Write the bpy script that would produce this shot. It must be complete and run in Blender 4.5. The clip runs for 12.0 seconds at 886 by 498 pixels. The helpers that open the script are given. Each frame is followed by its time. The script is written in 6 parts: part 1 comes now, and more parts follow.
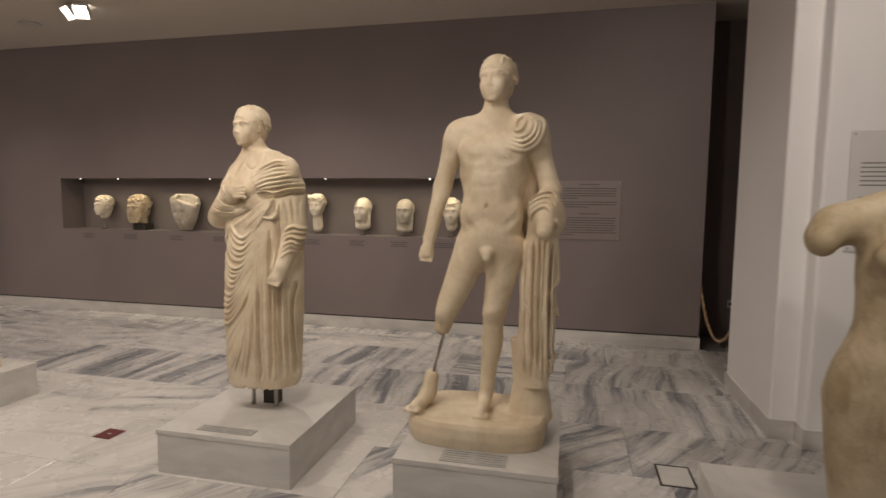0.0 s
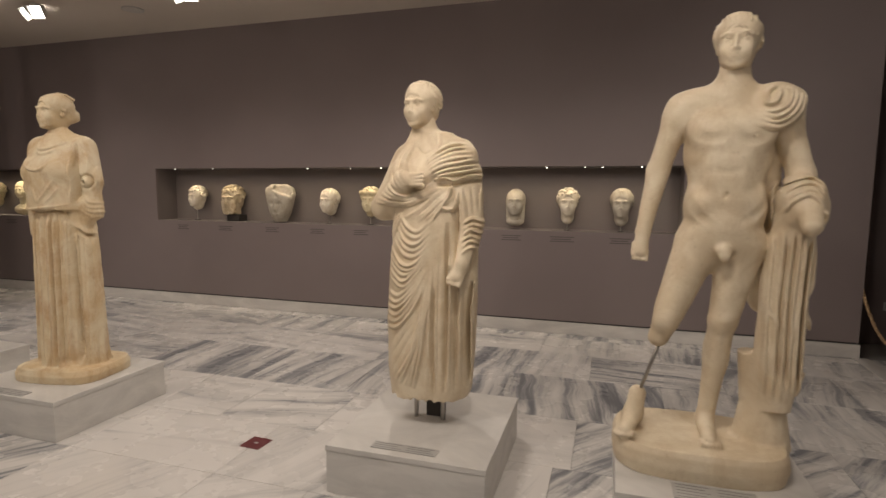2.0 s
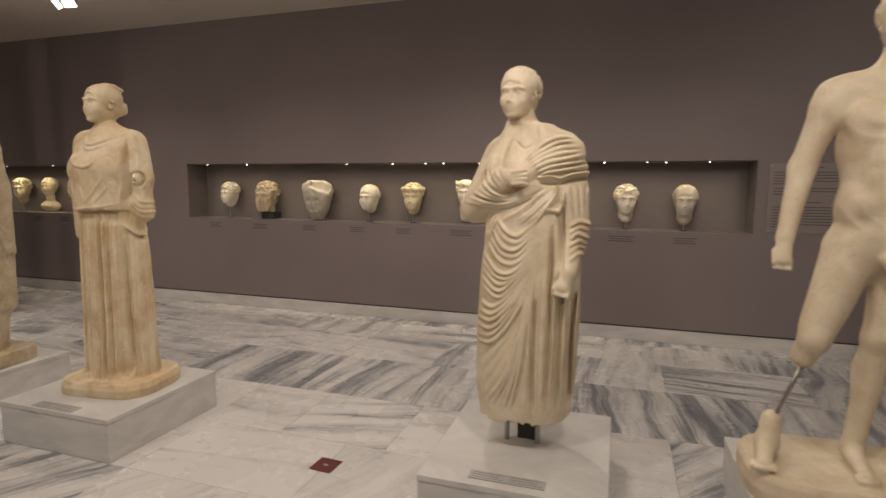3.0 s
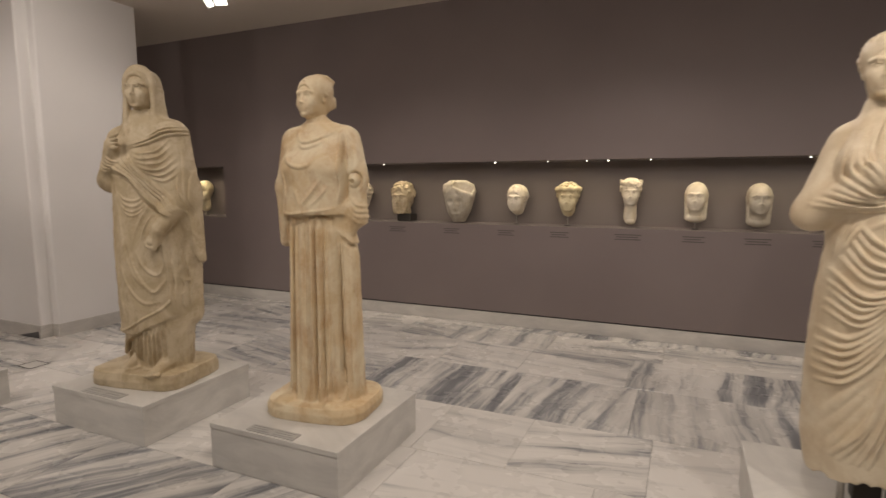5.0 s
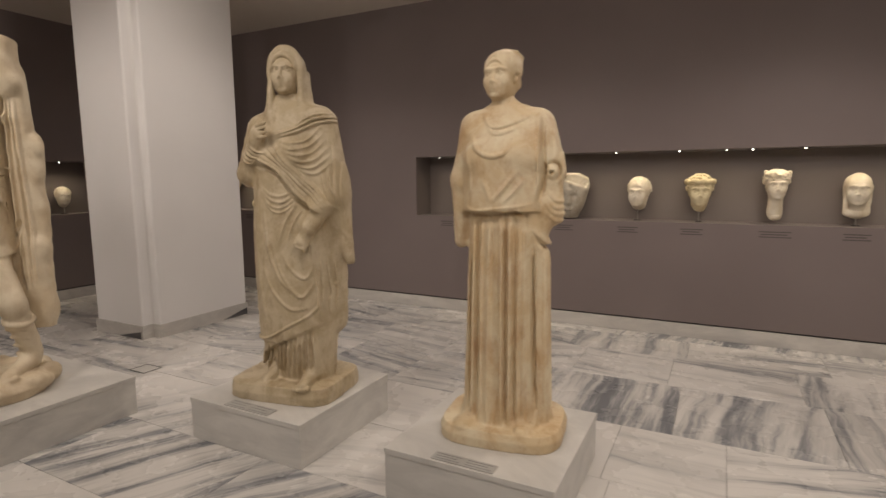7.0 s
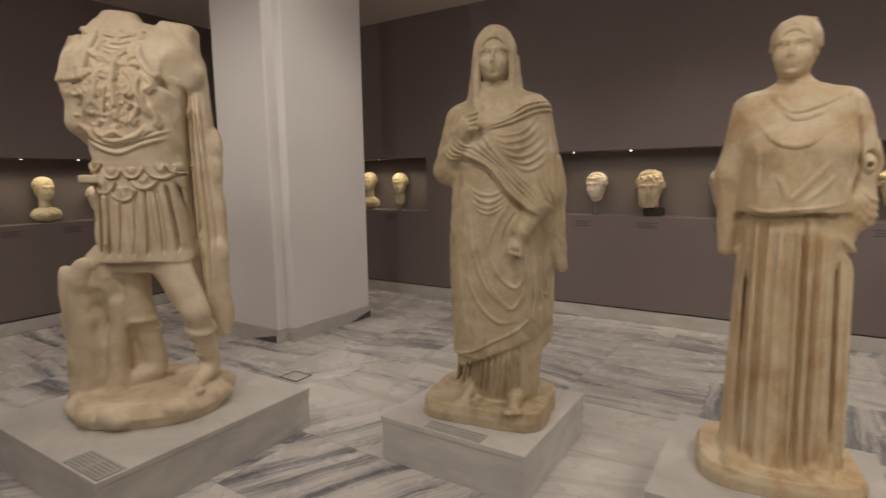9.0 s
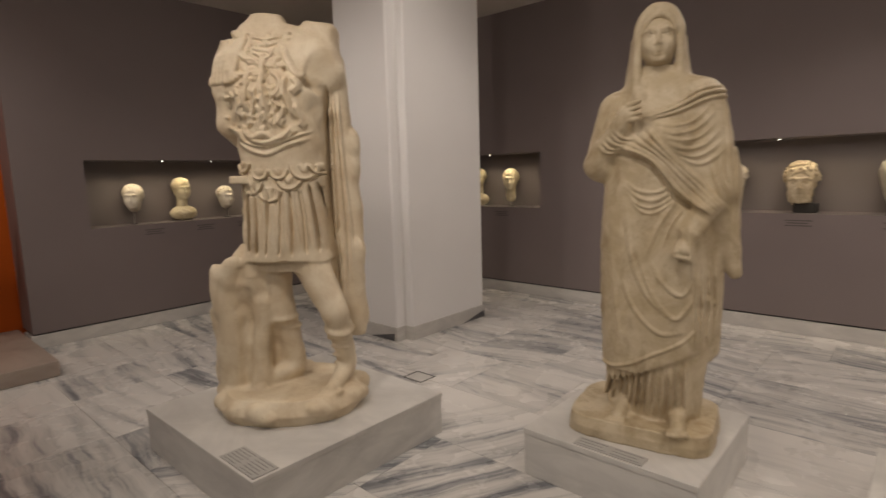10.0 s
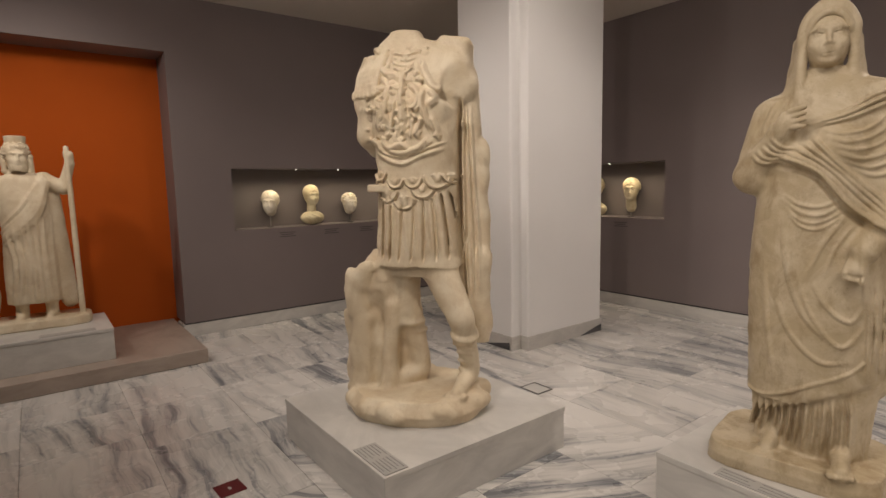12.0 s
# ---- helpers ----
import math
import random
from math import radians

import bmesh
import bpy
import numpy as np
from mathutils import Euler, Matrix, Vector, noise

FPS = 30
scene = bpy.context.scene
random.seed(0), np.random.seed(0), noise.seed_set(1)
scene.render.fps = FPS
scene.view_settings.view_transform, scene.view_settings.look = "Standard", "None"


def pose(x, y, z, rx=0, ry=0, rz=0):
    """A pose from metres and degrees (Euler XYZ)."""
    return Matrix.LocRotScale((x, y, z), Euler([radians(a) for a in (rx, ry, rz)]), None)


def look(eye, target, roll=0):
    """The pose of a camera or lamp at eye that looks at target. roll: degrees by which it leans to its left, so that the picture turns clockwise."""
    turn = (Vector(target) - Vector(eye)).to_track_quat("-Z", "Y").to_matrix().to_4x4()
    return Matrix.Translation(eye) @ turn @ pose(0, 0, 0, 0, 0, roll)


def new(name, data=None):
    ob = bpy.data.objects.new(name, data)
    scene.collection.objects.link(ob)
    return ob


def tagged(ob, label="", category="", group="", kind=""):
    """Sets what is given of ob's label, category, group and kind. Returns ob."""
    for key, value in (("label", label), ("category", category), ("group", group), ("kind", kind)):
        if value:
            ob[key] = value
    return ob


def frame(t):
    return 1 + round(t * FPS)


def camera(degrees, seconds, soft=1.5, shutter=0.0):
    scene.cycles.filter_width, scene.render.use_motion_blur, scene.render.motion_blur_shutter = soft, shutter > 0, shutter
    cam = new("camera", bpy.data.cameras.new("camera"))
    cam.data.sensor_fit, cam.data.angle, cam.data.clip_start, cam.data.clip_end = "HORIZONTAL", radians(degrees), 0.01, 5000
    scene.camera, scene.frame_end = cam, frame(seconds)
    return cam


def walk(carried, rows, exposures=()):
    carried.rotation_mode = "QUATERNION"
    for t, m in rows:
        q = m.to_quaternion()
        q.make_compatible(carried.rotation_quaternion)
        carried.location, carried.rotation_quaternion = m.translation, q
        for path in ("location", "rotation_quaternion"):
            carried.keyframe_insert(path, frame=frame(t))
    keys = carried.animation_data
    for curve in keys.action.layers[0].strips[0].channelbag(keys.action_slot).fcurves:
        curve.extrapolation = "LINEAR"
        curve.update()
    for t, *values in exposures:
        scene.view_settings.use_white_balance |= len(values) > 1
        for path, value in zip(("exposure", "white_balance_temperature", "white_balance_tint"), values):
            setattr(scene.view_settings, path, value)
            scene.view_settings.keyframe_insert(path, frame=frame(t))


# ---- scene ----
cam = camera(78.7, 12.0, 1.5, 0.5)
METRES, EYE, TILT, LEAN, TURN = 5.2, 1.6, 0.0, -0.65, 13.0
ROWS = [
    (0.0, 0.0, 0.0, 0.0, -0.01, -5.24, 0.12),
    (0.5, -0.0386, 0.0297, -0.0019, 1.48, -5.51, 0.08),
    (1.0, -0.0768, 0.0518, -0.0021, 2.86, -5.61, 0.21),
    (1.5, -0.1259, 0.0628, -0.0025, 3.74, -5.74, 0.02),
    (2.0, -0.1658, 0.0757, -0.0031, 4.06, -6.1, 0.19),
    (2.5, -0.2093, 0.1031, 0.0003, 4.34, -6.5, 0.23),
    (4.5, -0.4173, 0.181, 0.0041, 9.04, -6.79, 0.58),
    (5.0, -0.473, 0.1922, 0.0041, 10.96, -6.68, 0.7),
    (5.5, -0.5113, 0.1985, 0.0037, 11.72, -6.75, 0.86),
    (6.0, -0.5575, 0.2095, 0.0058, 12.47, -7.07, 0.92),
    (6.5, -0.6031, 0.2235, 0.0049, 13.57, -7.16, 0.98),
    (8.5, -0.8013, 0.2618, 0.0054, 16.74, -7.48, 1.13),
    (9.0, -0.843, 0.2539, 0.0071, 19.51, -7.36, 1.4),
    (9.5, -0.8788, 0.2546, 0.0066, 23.66, -7.51, 1.86),
    (10.0, -0.9099, 0.262, 0.0113, 28.81, -7.59, 2.2),
    (10.5, -0.9285, 0.262, 0.0119, 33.76, -7.3, 2.34),
    (11.0, -0.9315, 0.2545, 0.0127, 37.09, -6.91, 2.27),
    (11.5, -0.9319, 0.2484, 0.0137, 38.81, -6.72, 2.07),
    (12.0, -0.9319, 0.2444, 0.0144, 39.77, -6.41, 1.74),
]
walk(cam, [(t, pose(0, 0, EYE, TILT, LEAN, TURN) @ pose(METRES * x, METRES * y, METRES * z, 90 + pitch, roll, yaw)) for t, x, y, z, yaw, pitch, roll in ROWS], [(0.0, -0.05), (2.5, -0.09), (4.5, -0.13), (5.0, -0.13), (6.5, -0.07), (8.5, -0.31), (9.2, -0.31), (10.2, -0.12), (11.0, -0.01), (12.0, 0.06)])

# ---- light ----
world = bpy.data.worlds.new("world")
scene.world = world
world.use_nodes = True
world.node_tree.nodes["Background"].inputs[0].default_value = (0.5, 0.45, 0.4, 1)
world.node_tree.nodes["Background"].inputs[1].default_value = 0.05

Y_WALL, X_LEFT, X_END, CEIL = 6.22, -11.4, 1.42, 3.64
NICHE_LOW, NICHE_TOP = 1.14, 1.85


def lamp(name, eye, target, watts, size, colour=(1.0, 0.875, 0.77), cone=None, blend=0.6):
    """A spot with a soft edge, aimed at the target: ceiling lamps and added fills."""
    data = bpy.data.lights.new(name, "SPOT")
    data.energy, data.shadow_soft_size, data.color = watts, size, colour
    data.spot_size, data.spot_blend = radians(cone or 100), blend
    ob = new(name, data)
    ob.matrix_world = look(eye, target)
    return ob


# ---- materials ----
def nodes_of(name):
    m = bpy.data.materials.new(name)
    m.use_nodes = True
    nt = m.node_tree
    return m, nt, nt.nodes["Principled BSDF"]


def node(nt, kind, **inputs):
    n = nt.nodes.new(kind)
    for k, v in inputs.items():
        n.inputs[k.replace("_", " ")].default_value = v
    return n


def ramp(nt, source, stops):
    r = nt.nodes.new("ShaderNodeValToRGB")
    while len(r.color_ramp.elements) < len(stops):
        r.color_ramp.elements.new(0.5)
    for e, (at, c) in zip(r.color_ramp.elements, stops):
        e.position, e.color = at, (*c, 1) if len(c) == 3 else c
    nt.links.new(source, r.inputs[0])
    return r.outputs[0]


def mix(nt, factor, a, b, blend="MIX"):
    n = nt.nodes.new("ShaderNodeMix")
    n.data_type, n.blend_type = "RGBA", blend
    for socket, v in ((n.inputs[0], factor), (n.inputs[6], a), (n.inputs[7], b)):
        if isinstance(v, (int, float)):
            socket.default_value = v
        elif isinstance(v, tuple):
            socket.default_value = (*v, 1)
        else:
            nt.links.new(v, socket)
    return n.outputs[2]


def bump(nt, bsdf, height, strength, distance):
    b = node(nt, "ShaderNodeBump", Strength=strength, Distance=distance)
    nt.links.new(height, b.inputs["Height"])
    nt.links.new(b.outputs[0], bsdf.inputs["Normal"])
    return b


def noise_tex(nt, scale, detail=4.0, rough=0.5, vector=None, distortion=0.0):
    n = node(nt, "ShaderNodeTexNoise", Scale=scale, Detail=detail, Roughness=rough, Distortion=distortion)
    if vector is None:
        vector = nt.nodes.new("ShaderNodeTexCoord").outputs["Object"]
    nt.links.new(vector, n.inputs["Vector"])
    return n.outputs[0]


def paint(name, colour, dark, rough=0.6, grain=0.15):
    """Rolled wall paint: faint clouding and a fine roller grain."""
    m, nt, b = nodes_of(name)
    cloud = noise_tex(nt, 1.3, 3)
    nt.links.new(mix(nt, ramp(nt, cloud, [(0.3, (0, 0, 0)), (0.7, (1, 1, 1))]), colour, dark), b.inputs["Base Color"])
    b.inputs["Roughness"].default_value = rough
    bump(nt, b, noise_tex(nt, 350, 2), grain, 0.001)
    return m


def floor_marble(name):
    """Grey-veined white marble; each slab takes its own vein direction, offset and tone."""
    m, nt, b = nodes_of(name)
    info = nt.nodes.new("ShaderNodeObjectInfo")
    geo = nt.nodes.new("ShaderNodeNewGeometry")
    rnd = info.outputs["Random"]

    def math(op, a, c=0.0, d=0.0):
        n = nt.nodes.new("ShaderNodeMath")
        n.operation = op
        for socket, v in zip(n.inputs, (a, c, d)):
            if isinstance(v, (int, float)):
                socket.default_value = v
            else:
                nt.links.new(v, socket)
        return n.outputs[0]

    r2 = math("FRACT", math("MULTIPLY", rnd, 17.31))
    r3 = math("FRACT", math("MULTIPLY", rnd, 91.7))
    r4 = math("FRACT", math("MULTIPLY", rnd, 53.9))
    rot = nt.nodes.new("ShaderNodeVectorRotate")
    rot.rotation_type = "Z_AXIS"
    nt.links.new(geo.outputs["Position"], rot.inputs["Vector"])
    # the slab's own colour holds its vein direction, tone and vein strength
    own = nt.nodes.new("ShaderNodeSeparateColor")
    nt.links.new(info.outputs["Color"], own.inputs[0])
    nt.links.new(math("MULTIPLY", own.outputs[0], 3.1416), rot.inputs["Angle"])
    shift = nt.nodes.new("ShaderNodeVectorMath")
    shift.operation = "ADD"
    comb = nt.nodes.new("ShaderNodeCombineXYZ")
    nt.links.new(math("MULTIPLY", rnd, 37.0), comb.inputs[0])
    nt.links.new(math("MULTIPLY", r2, 23.0), comb.inputs[1])
    nt.links.new(math("MULTIPLY", r3, 11.0), comb.inputs[2])
    nt.links.new(rot.outputs[0], shift.inputs[0])
    nt.links.new(comb.outputs[0], shift.inputs[1])
    warp = node(nt, "ShaderNodeTexNoise", Scale=1.6, Detail=3.0)
    nt.links.new(shift.outputs[0], warp.inputs["Vector"])
    bent = nt.nodes.new("ShaderNodeVectorMath")
    bent.operation = "MULTIPLY_ADD"
    nt.links.new(warp.outputs[1], bent.inputs[0])
    bent.inputs[1].default_value = (0.16, 0.16, 0.0)
    nt.links.new(shift.outputs[0], bent.inputs[2])
    stretch = nt.nodes.new("ShaderNodeMapping")
    stretch.inputs["Scale"].default_value = (5.0, 0.32, 1.0)
    nt.links.new(bent.outputs[0], stretch.inputs["Vector"])
    veins = noise_tex(nt, 1.5, 6, 0.62, stretch.outputs[0])
    fine = noise_tex(nt, 5.5, 5, 0.7, stretch.outputs[0], 0.6)
    blot = noise_tex(nt, 0.9, 3, 0.5, shift.outputs[0])
    band = math("ADD", math("MULTIPLY", veins, 0.62), math("ADD", math("MULTIPLY", fine, 0.3), math("MULTIPLY", blot, 0.16)))
    spread = math("MULTIPLY", math("SUBTRACT", band, 0.54), math("ADD", math("MULTIPLY", own.outputs[2], 1.6), 0.5))
    lift = math("ADD", math("ADD", spread, 0.31), math("ADD", math("MULTIPLY", own.outputs[1], 0.4), math("MULTIPLY", r4, 0.05)))
    colour = ramp(nt, lift, [(0.385, (0.17, 0.175, 0.188)), (0.455, (0.3, 0.3, 0.305)), (0.515, (0.49, 0.475, 0.455)), (0.62, (0.63, 0.605, 0.575))])
    nt.links.new(colour, b.inputs["Base Color"])
    nt.links.new(ramp(nt, noise_tex(nt, 3.0, 4, 0.6, geo.outputs["Position"]), [(0.3, (0.2, 0.2, 0.2)), (0.75, (0.36, 0.36, 0.36))]), b.inputs["Roughness"])
    bump(nt, b, noise_tex(nt, 60, 3, 0.5, geo.outputs["Position"]), 0.03, 0.001)
    return m


def plinth_marble(name, low, high):
    m, nt, b = nodes_of(name)
    co = nt.nodes.new("ShaderNodeTexCoord").outputs["Object"]
    mp = nt.nodes.new("ShaderNodeMapping")
    mp.inputs["Scale"].default_value = (1.0, 1.4, 3.5)
    mp.inputs["Rotation"].default_value = (0.3, 0.5, 0.4)
    nt.links.new(co, mp.inputs["Vector"])
    v = noise_tex(nt, 2.2, 7, 0.65, mp.outputs[0], 0.8)
    nt.links.new(ramp(nt, v, [(0.33, low), (0.62, high)]), b.inputs["Base Color"])
    b.inputs["Roughness"].default_value = 0.42
    bump(nt, b, noise_tex(nt, 90, 3), 0.06, 0.001)
    return m


def statue_marble(name, light, tan, stain, amount=0.5, gloss=0.55):
    """Aged marble: cream with tan patina, brown stains and a pitted skin."""
    m, nt, b = nodes_of(name)
    co = nt.nodes.new("ShaderNodeTexCoord").outputs["Object"]
    patina = ramp(nt, noise_tex(nt, 5.0, 8, 0.68, co, 0.5), [(0.4, (0, 0, 0)), (0.58, (1, 1, 1))])
    base = mix(nt, patina, light, tan)
    low = nt.nodes.new("ShaderNodeMapping")
    low.inputs["Scale"].default_value = (8, 8, 4)
    nt.links.new(co, low.inputs["Vector"])
    streak = ramp(nt, noise_tex(nt, 1.0, 6, 0.68, low.outputs[0], 0.4), [(0.5, (0, 0, 0)), (0.66, (amount, amount, amount))])
    base = mix(nt, streak, base, stain)
    specks = ramp(nt, noise_tex(nt, 38, 4, 0.7, co), [(0.6, (0, 0, 0)), (0.74, (0.32, 0.32, 0.32))])
    base = mix(nt, specks, base, tuple(c * 0.75 for c in stain))
    nt.links.new(base, b.inputs["Base Color"])
    b.inputs["Roughness"].default_value = gloss
    b.inputs["Subsurface Weight"].default_value = 0.0
    h = nt.nodes.new("ShaderNodeMath")
    h.operation = "ADD"
    nt.links.new(noise_tex(nt, 28, 5, 0.62, co), h.inputs[0])
    nt.links.new(noise_tex(nt, 130, 3, 0.6, co), h.inputs[1])
    bump(nt, b, h.outputs[0], 0.26, 0.005)
    return m


def plain(name, colour, rough=0.5, metal=0.0, wear=0.12):
    m, nt, b = nodes_of(name)
    dark = tuple(c * (1 - wear) for c in colour)
    nt.links.new(mix(nt, noise_tex(nt, 18, 4, 0.6), colour, dark), b.inputs["Base Color"])
    b.inputs["Roughness"].default_value, b.inputs["Metallic"].default_value = rough, metal
    return m


def glow(name, colour, strength):
    m, nt, b = nodes_of(name)
    b.inputs["Base Color"].default_value = (*colour, 1)
    b.inputs["Emission Color"].default_value = (*colour, 1)
    b.inputs["Emission Strength"].default_value = strength
    return m


WALL = paint("taupe_paint", (0.2, 0.163, 0.158), (0.186, 0.15, 0.146), 0.55)
NICHE = paint("niche_paint", (0.185, 0.158, 0.148), (0.172, 0.146, 0.138), 0.6)
CEILING = paint("ceiling_paint", (0.62, 0.56, 0.5), (0.6, 0.54, 0.48), 0.8)
WHITE = paint("white_paint", (0.8, 0.785, 0.78), (0.77, 0.755, 0.75), 0.6)
ORANGE = paint("orange_paint", (0.5, 0.1, 0.012), (0.46, 0.088, 0.01), 0.85)
ORANGE.node_tree.nodes["Principled BSDF"].inputs["Specular IOR Level"].default_value = 0.15
FLOOR = floor_marble("floor_marble")
GROUT = plain("grout", (0.3, 0.29, 0.27), 0.8)
BASE = plinth_marble("baseboard_marble", (0.46, 0.44, 0.42), (0.6, 0.575, 0.54))
PLINTH = plinth_marble("plinth_marble", (0.5, 0.485, 0.46), (0.63, 0.61, 0.575))
WEDGE_SHADE = plinth_marble("wedge_shade", (0.05, 0.05, 0.055), (0.12, 0.115, 0.115))
SAND = plinth_marble("platform_stone", (0.3, 0.24, 0.2), (0.4, 0.33, 0.28))
GAP = plain("shadow_gap", (0.03, 0.028, 0.026), 0.8)
STEEL = plain("steel_rod", (0.4, 0.38, 0.35), 0.35, 0.9)
PLATE = plain("label_plate", (0.42, 0.41, 0.39), 0.35)
INK = plain("label_ink", (0.27, 0.26, 0.25), 0.6)
GREY_INK = plain("faint_ink", (0.1, 0.085, 0.08), 0.6)
RED = plain("red_marker", (0.11, 0.012, 0.014), 0.5)
DARK = plain("dark_metal", (0.06, 0.055, 0.05), 0.5, 0.5)
ROPE = plain("rope_fibre", (0.45, 0.3, 0.17), 0.9)
LED = glow("lamp_glow", (1.0, 0.94, 0.85), 9.0)
LAMPWHITE = plain("lamp_housing", (0.7, 0.68, 0.65), 0.4)
SOCKET = plain("socket_plastic", (0.6, 0.58, 0.55), 0.4)

# ---- mesh helpers ----
def link_bm(name, bm, material, parent=None, label="", smooth=False):
    me = bpy.data.meshes.new(name)
    bm.to_mesh(me)
    bm.free()
    if material:
        me.materials.append(material)
    if smooth:
        me.polygons.foreach_set("use_smooth", [True] * len(me.polygons))
    ob = new(name, me)
    if parent is not None:
        ob.parent = parent
    if label:
        ob["label"] = label
    return ob


def part(name, bm, material, parent, label="", smooth=False):
    return link_bm(name, bm, material, parent, label, smooth)


def box(bm, lo, hi, bevel=0.0):
    r = bmesh.ops.create_cube(bm, size=1.0)
    vs = r["verts"]
    for v in vs:
        v.co = Vector([lo[i] + (v.co[i] + 0.5) * (hi[i] - lo[i]) for i in range(3)])
    if bevel:
        es = list({e for v in vs for e in v.link_edges})
        bmesh.ops.bevel(bm, geom=es, offset=bevel, segments=2, profile=0.5, affect="EDGES")
    return bm


def box_bm(lo, hi, bevel=0.0):
    return box(bmesh.new(), lo, hi, bevel)


def cyl(bm, a, b, ra, rb=None, seg=16):
    a, b = Vector(a), Vector(b)
    r = bmesh.ops.create_cone(bm, cap_ends=True, segments=seg, radius1=ra, radius2=ra if rb is None else rb, depth=(b - a).length)
    m = Matrix.Translation((a + b) / 2) @ (b - a).to_track_quat("Z", "Y").to_matrix().to_4x4()
    bmesh.ops.transform(bm, matrix=m, verts=r["verts"])
    return bm


def prism(bm, outline, z0, z1):
    """An upright prism over a plan outline (counter-clockwise)."""
    low = [bm.verts.new((x, y, z0)) for x, y in outline]
    top = [bm.verts.new((x, y, z1)) for x, y in outline]
    n = len(outline)
    bm.faces.new(low[::-1]), bm.faces.new(top)
    for i in range(n):
        bm.faces.new((low[i], low[(i + 1) % n], top[(i + 1) % n], top[i]))
    return bm


def structure(name, bm, material, label, category):
    return tagged(link_bm(name, bm, material), label, category, "", "structure")


def empty(name, place, label, category, group="", turn=0.0):
    ob = new(name)
    ob.matrix_world = pose(*place, 0, 0, turn)
    return tagged(ob, label, category, group)


# ---- carving: solid forms blended on a fine grid, then skinned ----
class Clay:
    def __init__(self, lo, hi, h):
        self.lo, self.h = np.array(lo, float), h
        n = np.ceil((np.array(hi) - self.lo) / h).astype(int) + 1
        self.axes = [self.lo[i] + h * np.arange(n[i]) for i in range(3)]
        self.f = np.full(n, 9.0, np.float32)
        self.m = Matrix.Identity(4)
        self.more = []

    def _block(self, lo, hi, pad):
        a = np.clip(np.floor((np.array(lo) - pad - self.lo) / self.h).astype(int), 0, np.array(self.f.shape))
        b = np.clip(np.ceil((np.array(hi) + pad - self.lo) / self.h).astype(int) + 1, 0, np.array(self.f.shape))
        s = tuple(slice(i, j) for i, j in zip(a, b))
        x, y, z = (self.axes[i][s[i]].astype(np.float32) for i in range(3))
        return s, x[:, None, None], y[None, :, None], z[None, None, :]

    def _join(self, s, d, k, cut=False):
        f = self.f[s]
        if cut:
            h = np.clip(0.5 - 0.5 * (f + d) / k, 0, 1)
            self.f[s] = f * (1 - h) - d * h + k * h * (1 - h)
        else:
            h = np.clip(0.5 + 0.5 * (f - d) / k, 0, 1)
            self.f[s] = f * (1 - h) + d * h - k * h * (1 - h)

    def cap(self, a, b, ra, rb=None, k=0.03, cut=False):
        rb = ra if rb is None else rb
        a, b = np.array(self.m @ Vector(a)), np.array(self.m @ Vector(b))
        r = max(ra, rb)
        s, x, y, z = self._block(np.minimum(a, b) - r, np.maximum(a, b) + r, k + 3 * self.h)
        v = b - a
        t = np.clip(((x - a[0]) * v[0] + (y - a[1]) * v[1] + (z - a[2]) * v[2]) / max(v @ v, 1e-9), 0, 1)
        d = np.sqrt((x - a[0] - t * v[0]) ** 2 + (y - a[1] - t * v[1]) ** 2 + (z - a[2] - t * v[2]) ** 2) - (ra + t * (rb - ra))
        self._join(s, d, k, cut)

    def ell(self, c, r, k=0.03, turn=(0, 0, 0), cut=False):
        m = self.m @ pose(*c, *turn)
        inv = np.array(m.inverted())
        c, r, big = np.array(m.translation), np.array(r, float), max(r) * 1.25
        s, x, y, z = self._block(c - big, c + big, k + 3 * self.h)
        p = [inv[i][0] * x + inv[i][1] * y + inv[i][2] * z + inv[i][3] for i in range(3)]
        k0 = np.sqrt(sum((p[i] / r[i]) ** 2 for i in range(3)))
        k1 = np.sqrt(sum((p[i] / r[i] ** 2) ** 2 for i in range(3))) + 1e-6
        self._join(s, k0 * (k0 - 1) / k1, k, cut)

    def box(self, c, half, r=0.01, k=0.01, turn=(0, 0, 0), cut=False):
        m = self.m @ pose(*c, *turn)
        inv = np.array(m.inverted())
        big = float(np.linalg.norm(half))
        c = np.array(m.translation)
        s, x, y, z = self._block(c - big, c + big, k + 3 * self.h)
        p = [np.abs(inv[i][0] * x + inv[i][1] * y + inv[i][2] * z + inv[i][3]) - (half[i] - r) for i in range(3)]
        d = np.sqrt(sum(np.maximum(q, 0) ** 2 for q in p)) + np.minimum(np.maximum(np.maximum(p[0], p[1]), p[2]), 0) - r
        self._join(s, d, k, cut)

    def loft(self, rows, k=0.03, square=2.0):
        """An upright body of oval sections: rows of z, middle x, middle y, half width, half depth."""
        r = np.array(rows, float)
        big = r[:, 3:].max()
        lo = (r[:, 1].min() - big, r[:, 2].min() - big, r[0, 0])
        hi = (r[:, 1].max() + big, r[:, 2].max() + big, r[-1, 0])
        s, x, y, z = self._block(lo, hi, k + 3 * self.h)
        fine = np.linspace(r[0, 0], r[-1, 0], 160)
        cols = []
        for i in range(1, 5):
            v = np.interp(fine, r[:, 0], r[:, i])
            w = np.pad(v, 6, "edge")
            v = np.convolve(w, np.hanning(13) / np.hanning(13).sum(), "valid")
            cols.append(np.interp(z, fine, v).astype(np.float32))
        cx, cy, a, b = cols
        q = (np.abs((x - cx) / a) ** square + np.abs((y - cy) / b) ** square) ** (1 / square)
        d = (q - 1) * np.minimum(a, b)
